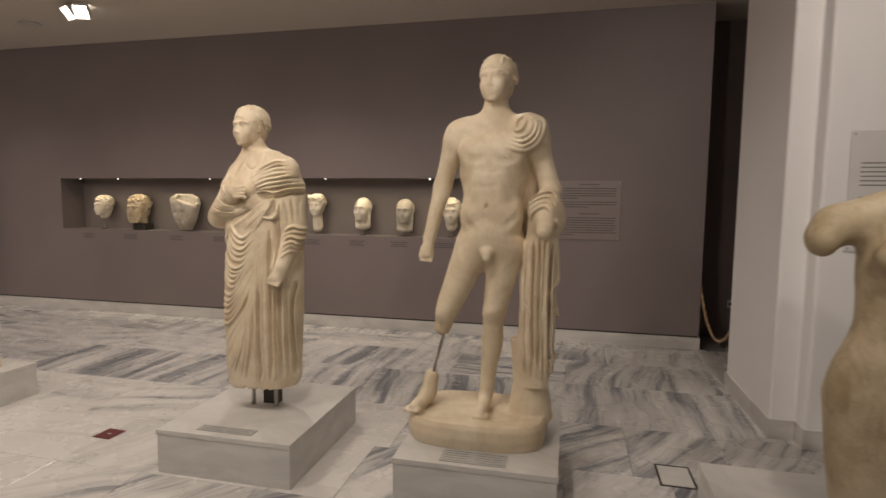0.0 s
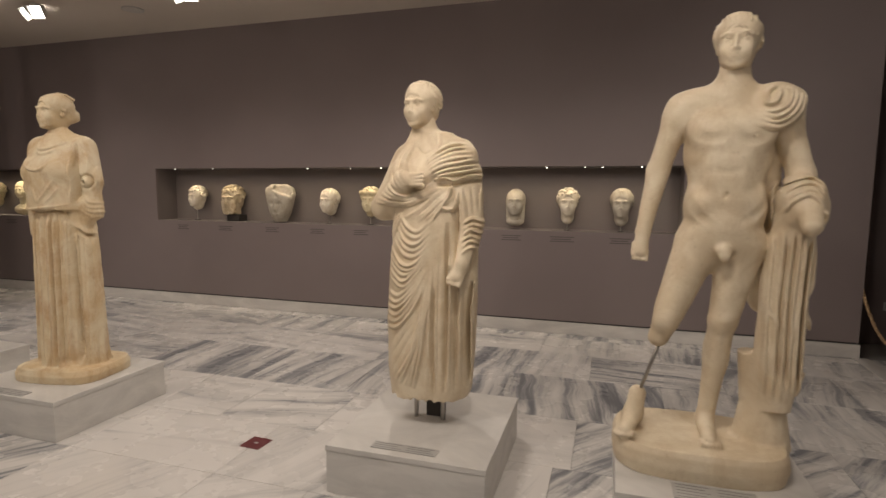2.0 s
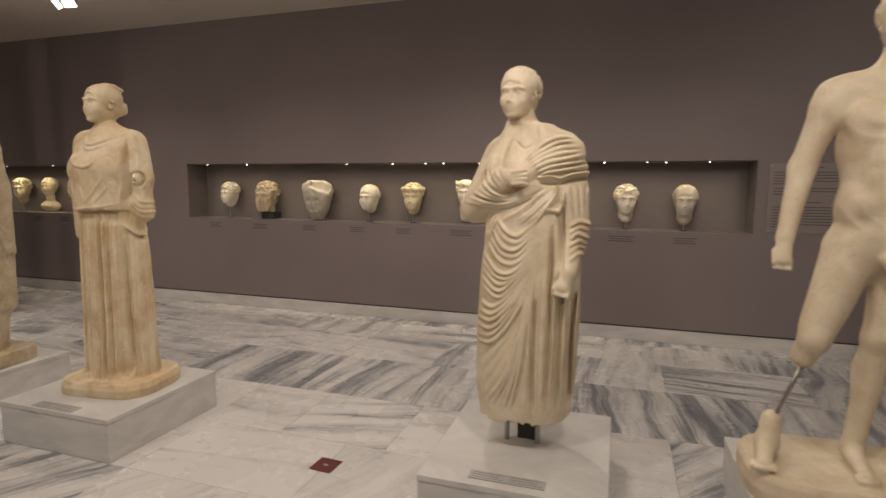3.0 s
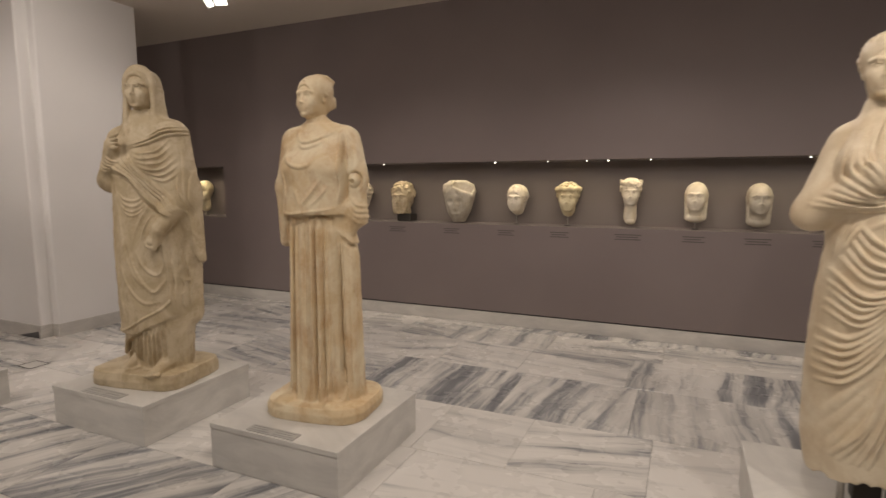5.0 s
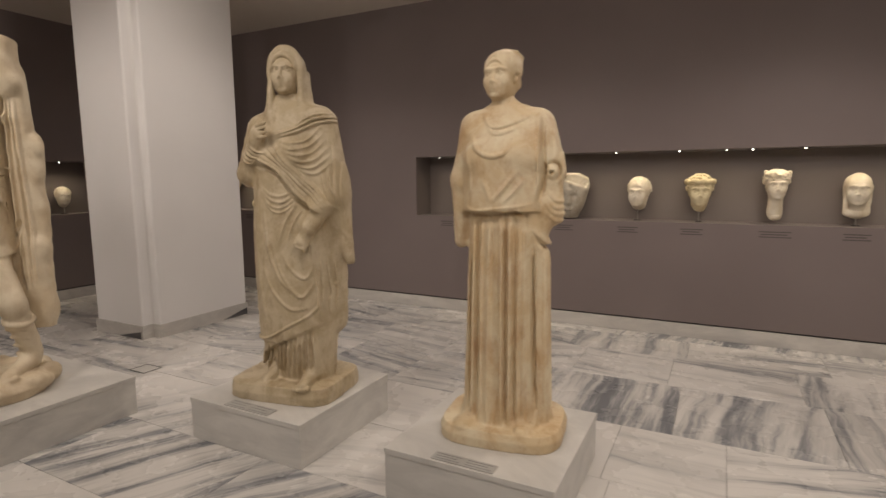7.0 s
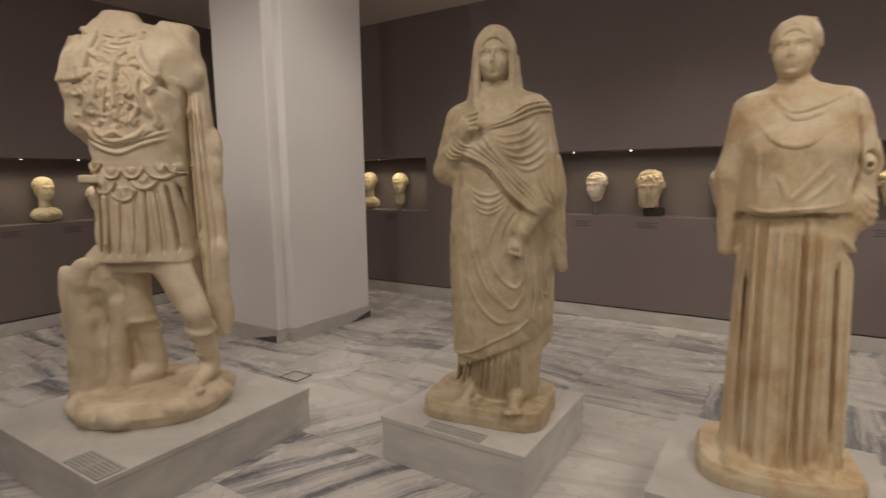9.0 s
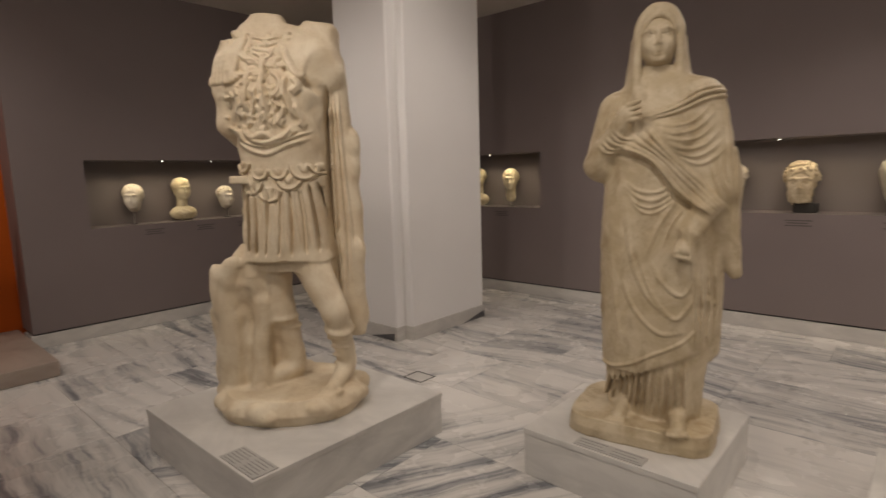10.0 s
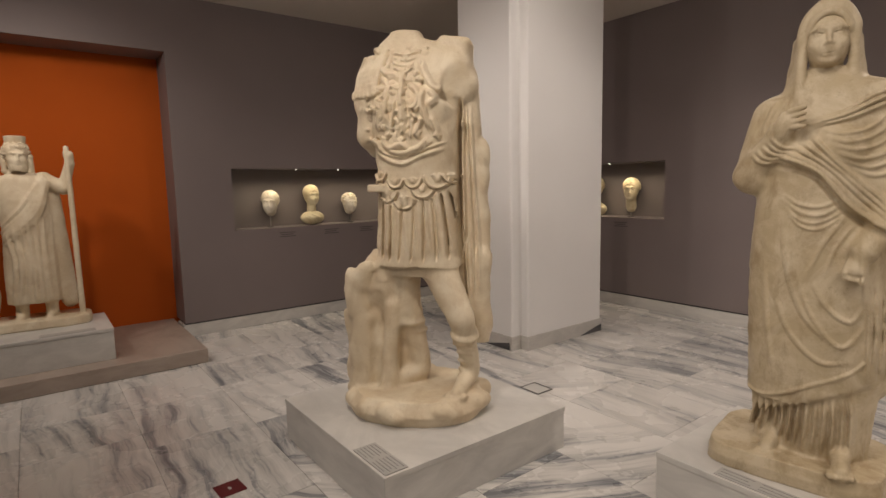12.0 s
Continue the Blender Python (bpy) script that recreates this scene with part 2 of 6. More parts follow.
        d = np.maximum(d, np.maximum(r[0, 0] - z, z - r[-1, 0]))
        self._join(s, d, k)

    def wave(self, lo, hi, fn, soft=0.05):
        """Adds fn(x, y, z), which fades out at the block's edges, to the field: plus carves, minus swells."""
        s, x, y, z = self._block(lo, hi, 0)
        fade = 1.0
        for v, i in ((x, 0), (z, 2)):
            fade = fade * np.clip((v - lo[i]) / soft, 0, 1) * np.clip((hi[i] - v) / soft, 0, 1)
        self.f[s] += (fn(x, y, z) * fade).astype(np.float32)

    def front(self, x, z):
        """The y of the front skin at x, z."""
        i = int(round((x - self.lo[0]) / self.h))
        k = int(round((z - self.lo[2]) / self.h))
        if not (0 <= i < self.f.shape[0] and 0 <= k < self.f.shape[2]):
            return None
        inside = np.nonzero(self.f[i, :, k] < 0)[0]
        if len(inside) == 0:
            return None
        j = inside[0]
        if j == 0:
            return float(self.axes[1][0])
        a, b = float(self.f[i, j - 1, k]), float(self.f[i, j, k])
        back = b / (b - a) if a < 1 else 0.0
        return float(self.axes[1][j]) - self.h * back

    def trail(self, points, n=9, sink=0.0):
        """A smooth line over the front skin through points given as (x, z)."""
        p = np.array(points, float)
        t = np.linspace(0, len(p) - 1, n)
        i = np.clip(t.astype(int), 0, len(p) - 2)
        u = (t - i)[:, None]
        q = np.vstack([2 * p[0] - p[1], p, 2 * p[-1] - p[-2]])
        a, b, c, d = q[i], q[i + 1], q[i + 2], q[i + 3]
        xz = 0.5 * (2 * b + (c - a) * u + (2 * a - 5 * b + 4 * c - d) * u**2 + (3 * b - a - 3 * c + d) * u**3)
        ys = [self.front(x, z) for x, z in xz]
        kept = [(x, y, z) for (x, z), y in zip(xz, ys) if y is not None]
        if len(kept) < 2:
            return []
        y = np.array([q[1] for q in kept])
        wide = np.pad(y, 2, "edge")
        level = np.median(np.stack([wide[i : i + len(y)] for i in range(5)]), axis=0)
        y = np.clip(y, level - 0.03, level + 0.012)
        y = np.convolve(np.pad(y, 2, "edge"), (0.1, 0.2, 0.4, 0.2, 0.1), "valid")
        return [(x, v + sink, z) for (x, _, z), v in zip(kept, y)]

    def fold(self, points, r=0.014, k=0.014, sink=0.004, n=9, cut=False, taper=0.5):
        """A ridge (or a groove) of cloth laid over the front skin."""
        span = sum(math.dist(p, q) for p, q in zip(points, points[1:]))
        line = self.trail(points, max(7, int(span / 0.022)), 0.003 if cut else sink - 0.004)
        r, k = r * (1.15 if cut else 1.2), k
        m = len(line) - 1
        for j in range(m):
            w0, w1 = (1 - taper * abs(2 * v / m - 1) for v in (j, j + 1))
            self.cap(line[j], line[j + 1], r * w0, r * w1, k, cut)

    def folds(self, a, b, count, r=0.013, k=0.013, sink=0.004, cut=False, jitter=0.006, taper=0.5):
        """Ridges spread evenly between the lines a and b."""
        for j in range(count):
            t = j / max(count - 1, 1)
            line = [((1 - t) * p[0] + t * q[0] + random.uniform(-jitter, jitter), (1 - t) * p[1] + t * q[1] + random.uniform(-jitter, jitter)) for p, q in zip(a, b)]
            self.fold(line, r * random.uniform(0.75, 1.2), k, sink, 9, cut, taper)

    def rope(self, points, r, k=0.012):
        for a, b in zip(points, points[1:]):
            self.cap(a, b, r, r, k)

    def rough(self, amount, scale):
        """Uneven weathered skin: a few crossed waves over the whole stone."""
        x, y, z = (self.axes[0][:, None, None], self.axes[1][None, :, None], self.axes[2][None, None, :])
        w = np.sin(x * scale + 2.1 * np.sin(z * scale * 0.7)) * np.sin(y * scale * 1.1 + 1.3 * np.sin(x * scale * 0.6)) * np.sin(z * scale * 0.9 + 0.8)
        self.f += (amount * w).astype(np.float32)

    def surface(self):
        f, h = self.f, self.h
        inside = f < 0
        nx, ny, nz = (n - 1 for n in f.shape)
        total = np.zeros((nx, ny, nz), np.int8)
        for dx in (0, 1):
            for dy in (0, 1):
                for dz in (0, 1):
                    total += inside[dx : dx + nx, dy : dy + ny, dz : dz + nz]
        cells = np.argwhere((total > 0) & (total < 8))
        index = np.full((nx, ny, nz), -1, np.int32)
        index[tuple(cells.T)] = np.arange(len(cells))
        place, hits = np.zeros((len(cells), 3)), np.zeros(len(cells))
        corners = [(a, b, c) for a in (0, 1) for b in (0, 1) for c in (0, 1)]
        for a in corners:
            for axis in range(3):
                if a[axis]:
                    continue
                b = tuple(v + (i == axis) for i, v in enumerate(a))
                fa = f[tuple((cells + a).T)]
                fb = f[tuple((cells + b).T)]
                crossing = (fa < 0) != (fb < 0)
                t = np.where(crossing, fa / np.where(crossing, fa - fb, 1), 0)
                p = np.tile(np.array(a, float), (len(cells), 1))
                p[:, axis] += t
                place += p * crossing[:, None]
                hits += crossing
        verts = self.lo + h * (cells + place / hits[:, None])
        quads = []
        for axis in range(3):
            u, v = (axis + 1) % 3, (axis + 2) % 3
            lo = [slice(None)] * 3
            hi = [slice(None)] * 3
            lo[axis], hi[axis] = slice(0, -1), slice(1, None)
            change = np.argwhere(inside[tuple(lo)] != inside[tuple(hi)])
            ok = (change[:, u] > 0) & (change[:, v] > 0) & (change[:, u] < f.shape[u] - 1) & (change[:, v] < f.shape[v] - 1)
            change = change[ok]
            du, dv = np.eye(3, dtype=int)[u], np.eye(3, dtype=int)[v]
            ring = [index[tuple((change - s).T)] for s in (0 * du, du, du + dv, dv)]
            q = np.stack(ring, 1)
            flip = ~inside[tuple(change.T)]
            q[flip] = q[flip][:, ::-1]
            quads.append(q)
        return verts, np.concatenate(quads)

    def skin(self, name, material, m):
        verts, quads = self.surface()
        for other in self.more:
            v, q = other.surface()
            quads = np.concatenate([quads, q + len(verts)])
            verts = np.concatenate([verts, v])
        me = bpy.data.meshes.new(name)
        me.vertices.add(len(verts))
        me.vertices.foreach_set("co", verts.astype(np.float32).ravel())
        me.loops.add(quads.size)
        me.loops.foreach_set("vertex_index", quads.astype(np.int32).ravel())
        me.polygons.add(len(quads))
        me.polygons.foreach_set("loop_start", np.arange(0, quads.size, 4, dtype=np.int32))
        me.polygons.foreach_set("use_smooth", np.ones(len(quads), bool))
        me.update(calc_edges=True)
        me.validate()
        me.materials.append(material)
        ob = new(name, me)
        ob.matrix_world = m
        return ob


class Relief:
    """Folds drawn on the front of a stone: ridges and grooves along smooth lines of (x, z)."""

    def __init__(self, clay):
        self.c = clay
        self.x, self.z = clay.axes[0], clay.axes[2]
        self.up = np.zeros((len(self.x), len(self.z)), np.float32)
        self.down = self.up.copy()

    def _bend(self, points, step=0.012):
        p = np.array(points, float)
        span = np.linalg.norm(np.diff(p, axis=0), axis=1).sum()
        t = np.linspace(0, len(p) - 1, max(4, int(span / step)))
        i = np.clip(t.astype(int), 0, len(p) - 2)
        u = (t - i)[:, None]
        q = np.vstack([2 * p[0] - p[1], p, 2 * p[-1] - p[-2]])
        a, b, c, d = q[i], q[i + 1], q[i + 2], q[i + 3]
        return 0.5 * (2 * b + (c - a) * u + (2 * a - 5 * b + 4 * c - d) * u**2 + (3 * b - a - 3 * c + d) * u**3)

    def _lay(self, field, points, w, h, ends, keen):
        line = self._bend(points)
        lo, hi = line.min(0) - w, line.max(0) + w
        i0, i1 = np.searchsorted(self.x, (lo[0], hi[0]))
        k0, k1 = np.searchsorted(self.z, (lo[1], hi[1]))
        if i1 <= i0 or k1 <= k0:
            return
        X, Z = self.x[i0:i1][:, None], self.z[k0:k1][None, :]
        best, at, n = np.full((i1 - i0, k1 - k0), 9.0), np.zeros((i1 - i0, k1 - k0)), len(line) - 1
        for j in range(n):
            a, v = line[j], line[j + 1] - line[j]
            u = np.clip(((X - a[0]) * v[0] + (Z - a[1]) * v[1]) / max(v @ v, 1e-9), 0, 1)
            d = np.hypot(X - a[0] - u * v[0], Z - a[1] - u * v[1])
            near = d < best
            best[near], at[near] = d[near], ((j + u) / n)[near]
        fade = np.clip(np.minimum(at, 1 - at) / max(ends, 1e-3), 0, 1) * 0.85 + 0.15
        lift = h * fade * np.clip(1 - (best / w) ** 2, 0, 1) ** keen
        field[i0:i1, k0:k1] = np.maximum(field[i0:i1, k0:k1], lift)

    def ridge(self, points, w=0.014, h=0.012, ends=0.25, keen=1.0):
        self._lay(self.up, points, w, h, ends, keen)

    def groove(self, points, w=0.01, h=0.012, ends=0.2, keen=1.0):
        self._lay(self.down, points, w, h, ends, keen)

    def family(self, a, b, n, w=0.014, h=0.012, ends=0.25, jitter=0.004):
        """Ridges of uneven strength spread between the lines a and b."""
        for j in range(n):
            t = j / max(n - 1, 1)
            line = [((1 - t) * p[0] + t * q[0] + random.uniform(-jitter, jitter), (1 - t) * p[1] + t * q[1] + random.uniform(-jitter, jitter)) for p, q in zip(a, b)]
            self.ridge(line, w * random.uniform(0.85, 1.15), h * random.uniform(0.7, 1.2), ends)

    def press(self, back=0.05):
        y = self.c.axes[1].astype(np.float32)
        self.c.f += (self.down - self.up)[:, None, :] * np.clip((back - y) / 0.05, 0, 1)[None, :, None]


# ---- large structure ----
def wall_with_holes(name, along, outer, holes, plane, thick, label, material=None):
    """A wall in the plane x or y = plane, made of blocks round its rectangular openings. along is "x" or "y"."""
    (a0, a1), (z0, z1) = outer
    cuts = sorted({a0, a1, *(v for h in holes for v in h[:2])})
    bm = bmesh.new()
    for p, q in zip(cuts, cuts[1:]):
        spans = sorted((h[2], h[3]) for h in holes if h[0] < q - 1e-6 and h[1] > p + 1e-6)
        z = z0
        for lo, hi in [*spans, (z1, z1)]:
            if lo > z + 1e-6:
                if along == "x":
                    box(bm, (p, plane, z), (q, plane + thick, lo))
                else:
                    box(bm, (plane - thick, p, z), (plane, q, lo))
            z = hi
    bmesh.ops.remove_doubles(bm, verts=bm.verts, dist=1e-4)
    return structure(name, bm, material or WALL, label, "wall")


NA, NB, NC = (-6.93, -0.2), (-11.0, -8.6), (1.99, 5.05)
DEEP, SEAM = 0.36, 0.135
DOOR = (-1.4, 1.39, 0.0, 3.06)

wall_with_holes("wall_north", "x", ((X_LEFT, X_END), (SEAM + 0.012, CEIL)), [(*NA, NICHE_LOW, NICHE_TOP), (*NB, NICHE_LOW, NICHE_TOP)], Y_WALL, 0.5, "matt taupe painted wall with long display niches")
wall_with_holes("wall_west", "y", ((-3.6, Y_WALL), (SEAM + 0.012, CEIL)), [(*NC, NICHE_LOW, NICHE_TOP), (DOOR[0], DOOR[1], SEAM + 0.012, DOOR[3])], X_LEFT, 0.5, "matt taupe painted wall with a niche and a recess")


def niche(name, along, span):
    bm = bmesh.new()
    lo, hi, t = NICHE_LOW, NICHE_TOP, 0.02
    if along == "x":
        y0, y1 = Y_WALL + 0.02, Y_WALL + DEEP
        box(bm, (span[0] - t, y1, lo - t), (span[1] + t, y1 + t, hi + t))
        box(bm, (span[0], Y_WALL + 0.003, lo - t), (span[1], y1, lo + 0.003))
        box(bm, (span[0], y0, hi - 0.003), (span[1], y1, hi + t))
        box(bm, (span[0] - t, y0, lo), (span[0] + 0.003, y1, hi))
        box(bm, (span[1] - 0.003, y0, lo), (span[1] + t, y1, hi))
    else:
        x0, x1 = X_LEFT - 0.02, X_LEFT - DEEP
        box(bm, (x1 - t, span[0] - t, lo - t), (x1, span[1] + t, hi + t))
        box(bm, (x1, span[0], lo - t), (X_LEFT - 0.003, span[1], lo + 0.003))
        box(bm, (x1, span[0], hi - 0.003), (x0, span[1], hi + t))
        box(bm, (x1, span[0] - t, lo), (x0, span[0] + 0.003, hi))
        box(bm, (x1, span[1] - 0.003, lo), (x0, span[1] + t, hi))
    return structure(name, bm, NICHE, "painted lining and shelf of a display niche", "niche")


niche("niche_1", "x", NA), niche("niche_2", "x", NB), niche("niche_3", "y", NC)

# orange back of the recess in the west wall and its raised stone floor
structure("wall_recess", box_bm((X_LEFT - 0.62, DOOR[0] - 0.3, 0.0), (X_LEFT - 0.45, DOOR[1] + 0.3, 3.3)), ORANGE, "burnt orange painted back wall of the recess", "wall")
structure("platform", box_bm((X_LEFT - 0.45, DOOR[0], 0.002), (-10.3, DOOR[1] - 0.04, SEAM), 0.006), SAND, "low brownish stone platform before the orange recess", "platform")

# remaining walls close the hall
bm = bmesh.new()
box(bm, (X_LEFT, -4.0, 0), (6.5, -3.6, CEIL))
structure("wall_south", bm, WALL, "plain taupe painted wall", "wall")
bm = bmesh.new()
box(bm, (6.1, -3.6, 0), (6.5, 7.4, CEIL))
structure("wall_east", bm, WALL, "plain taupe painted wall", "wall")
bm = bmesh.new()
box(bm, (X_END, 6.86, 0), (6.1, 7.4, CEIL))
structure("wall_passage", bm, WALL, "dark taupe wall at the end of a passage", "wall")
structure("ceiling", box_bm((X_LEFT - 0.6, -4.0, CEIL), (6.5, 7.4, CEIL + 0.2)), CEILING, "smooth off-white plaster ceiling", "ceiling")
structure("floor", box_bm((X_LEFT - 0.6, -4.0, -0.3), (6.5, 7.4, -0.006)), GROUT, "veined grey and white marble slab floor", "floor")
FLOOR_OB = bpy.data.objects["floor"]

# baseboards: pale stone with a dark shadow gap above
bm = box_bm((X_LEFT, Y_WALL - 0.018, 0), (X_END + 0.012, Y_WALL + 0.3, SEAM - 0.004), 0.002)
structure("baseboard_north", bm, BASE, "pale marble baseboard below a shadow gap", "baseboard")
bm = box_bm((X_LEFT - 0.3, DOOR[1] - 0.02, 0), (X_LEFT + 0.018, Y_WALL - 0.018, SEAM - 0.004), 0.002)
structure("baseboard_west", bm, BASE, "pale marble baseboard below a shadow gap", "baseboard")
bm = box_bm((X_LEFT, Y_WALL + 0.012, SEAM - 0.004), (X_END - 0.01, Y_WALL + 0.3, SEAM + 0.012))
structure("trim_gap_north", bm, GAP, "dark recessed joint above the baseboard", "trim")
bm = box_bm((X_LEFT - 0.3, DOOR[1], SEAM - 0.004), (X_LEFT - 0.012, Y_WALL, SEAM + 0.012))
structure("trim_gap_west", bm, GAP, "dark recessed joint above the baseboard", "trim")


def grown(plan, g):
    """A right-angled plan outline moved outwards by g."""
    out, n = [], len(plan)
    for i, (x, y) in enumerate(plan):
        shift = Vector((0.0, 0.0))
        for (ax, ay), (bx, by) in ((plan[i - 1], plan[i]), (plan[i], plan[(i + 1) % n])):
            shift += Vector((by - ay, ax - bx)).normalized() * g
        out.append((x + shift.x, y + shift.y))
    return out


def pier(plan, label):
    ob = empty("pillar", (0, 0, 0), label, "pillar")
    ob["kind"] = "structure"
    bm = prism(bmesh.new(), plan, SEAM, CEIL)
    bmesh.ops.recalc_face_normals(bm, faces=bm.faces[:])
    upright = [e for e in bm.edges if abs(e.verts[0].co.z - e.verts[1].co.z) > 1]
    bmesh.ops.bevel(bm, geom=upright, offset=0.02, segments=4, profile=0.5, affect="EDGES")
    part("shaft", bm, WHITE, ob)
    part("base", prism(bmesh.new(), grown(plan, 0.012), 0.0, SEAM), BASE, ob, "grey-white marble base course")
    return ob


pier([(-9.44, 3.74), (-8.68, 3.74), (-8.68, 3.86), (-8.58, 3.86), (-8.58, 4.98), (-9.44, 4.98)], "white painted square pillar with a marble base")
pier([(1.38, 3.97), (1.54, 3.97), (1.54, 3.83), (2.7, 3.83), (2.7, 5.0), (1.38, 5.0)], "wide white painted pillar with a marble base")
# dark wedges laid on the pillar's base course, painting in the shade there
for pillar, low, high in ((bpy.data.objects["pillar"], (-9.05, 3.726), (-8.7, 3.726)), (bpy.data.objects["pillar"], (-8.566, 4.62), (-8.566, 4.97))):
    bm = bmesh.new()
    a, b = Vector((*low, 0.002)), Vector((*high, 0.002))
    out = Vector((b.y - a.y, a.x - b.x, 0)).normalized() * 0.004
    rim = [bm.verts.new(p + o) for o in (out, Vector()) for p in (a, b, b + Vector((0, 0, 0.075)))]
    bm.faces.new(rim[:3]), bm.faces.new(rim[5:2:-1])
    for i in range(3):
        k = (i + 1) % 3
        bm.faces.new((rim[i], rim[i + 3], rim[k + 3], rim[k]))
    bmesh.ops.recalc_face_normals(bm, faces=bm.faces[:])
    part("shade_wedge", bm, WEDGE_SHADE, pillar, "dark wedge standing in for shade on the base")
structure("threshold", box_bm((1.36, 5.02, 0.0005), (1.5, 6.2, 0.006), 0.002), BASE, "pale stone strip in the floor of the passage", "threshold")

# ---- lamps ----
for x in (-9.3, -7.2, -5.1, -3.0, -0.9):
    lamp("spot_or_fill", (x, 4.95, CEIL - 0.14), (x, 4.0, 0.0), {-9.3: 42, -7.2: 64, -5.1: 106, -3.0: 118, -0.9: 56}[x], 0.07, cone=150, blend=0.9)
for x, y, watts, cone in ((-8.9, 1.6, 82, 118), (-6.9, 0.7, 100, 92), (-5.7, 1.5, 44, 118), (-4.3, 1.5, 54, 118), (-2.6, 1.5, 98, 118), (-1.1, 1.5, 110, 118)):
    lamp("spot_or_fill", (x, y, CEIL - 0.2), (x - 0.3, y + 1.5, 1.1), watts, 0.05, cone=cone, blend=0.9)
# two added spots without fixtures brighten the white pillars
lamp("spot_or_fill", (-7.0, 3.2, CEIL - 0.2), (-8.6, 3.8, 1.7), 58, 0.06, cone=140, blend=0.9)
lamp("spot_or_fill", (1.2, 0.9, CEIL - 0.2), (1.9, 3.8, 1.9), 150, 0.05, cone=90, blend=0.8)
# added fill row behind the camera's side, no fixtures
for x in (-10.0, -6.0, -2.2, 1.0):
    lamp("spot_or_fill", (x, -1.2, CEIL - 0.2), (x, 2.8, 0.7), 94, 0.1, cone=135, blend=0.9)
# added fill for the orange recess, no fixture
lamp("spot_or_fill", (-9.3, 0.2, CEIL - 0.2), (-11.3, 0.2, 1.0), 84, 0.08, cone=110, blend=0.9)
WARM = (1.0, 0.83, 0.58)


def niche_strip(eye, target, length, watts):
    data = bpy.data.lights.new("niche_light", "AREA")
    data.shape, data.size, data.size_y, data.energy, data.color, data.spread = "RECTANGLE", length, 0.012, watts, WARM, radians(104)
    ob = new("niche_light", data)
    ob.matrix_world = look(eye, target)


niche_strip(((NA[0] + NA[1]) / 2, Y_WALL + 0.035, NICHE_TOP - 0.012), ((NA[0] + NA[1]) / 2, Y_WALL + 0.2, NICHE_LOW + 0.1), 6.4, 9.0)
niche_strip(((NB[0] + NB[1]) / 2, Y_WALL + 0.035, NICHE_TOP - 0.012), ((NB[0] + NB[1]) / 2, Y_WALL + 0.2, NICHE_LOW + 0.1), 2.1, 4.5)
niche_strip((X_LEFT - 0.035, (NC[0] + NC[1]) / 2, NICHE_TOP - 0.012), (X_LEFT - 0.2, (NC[0] + NC[1]) / 2, NICHE_LOW + 0.1), 2.8, 5.0)


# ---- things ----
def plinth(x0, y0, x1, y1, top, label):
    ob = empty("plinth", (x0, y0, 0), label, "plinth", "statue plinths")
    part("block", box_bm((0, 0, 0.0), (x1 - x0, y1 - y0, top - 0.03), 0.003), PLINTH, ob)
    part("slab", box_bm((-0.004, -0.004, top - 0.03), (x1 - x0 + 0.004, y1 - y0 + 0.004, top), 0.003), PLINTH, ob)
    return ob
P = {"nude": (-0.85, 2.575, -0.01, 3.46), "toga": (-2.285, 2.575, -1.44, 3.52), "pep": (-5.01, 2.55, -4.15, 3.42), "veil": (-6.43, 2.545, -5.56, 3.42), "cuir": (-8.33, 1.35, -7.09, 2.62), "torso": (0.7, 2.0, 1.6, 2.91)}
for n, p in P.items():
    plinth(*p, 0.26, "grey-white marble plinth block")

# ---- statues ----
MARBLE = statue_marble("statue_marble", (0.73, 0.635, 0.475), (0.64, 0.53, 0.37), (0.44, 0.31, 0.17), 0.3)
TAN = statue_marble("tan_marble", (0.58, 0.49, 0.345), (0.46, 0.37, 0.235), (0.25, 0.17, 0.085), 0.55)
HONEY = statue_marble("honey_marble", (0.72, 0.62, 0.44), (0.63, 0.49, 0.3), (0.43, 0.24, 0.1), 0.55)
PALE = statue_marble("pale_marble", (0.72, 0.66, 0.55), (0.64, 0.56, 0.42), (0.42, 0.33, 0.2), 0.4)
GREYED = statue_marble("grey_marble", (0.5, 0.46, 0.38), (0.42, 0.37, 0.29), (0.25, 0.2, 0.14), 0.5)


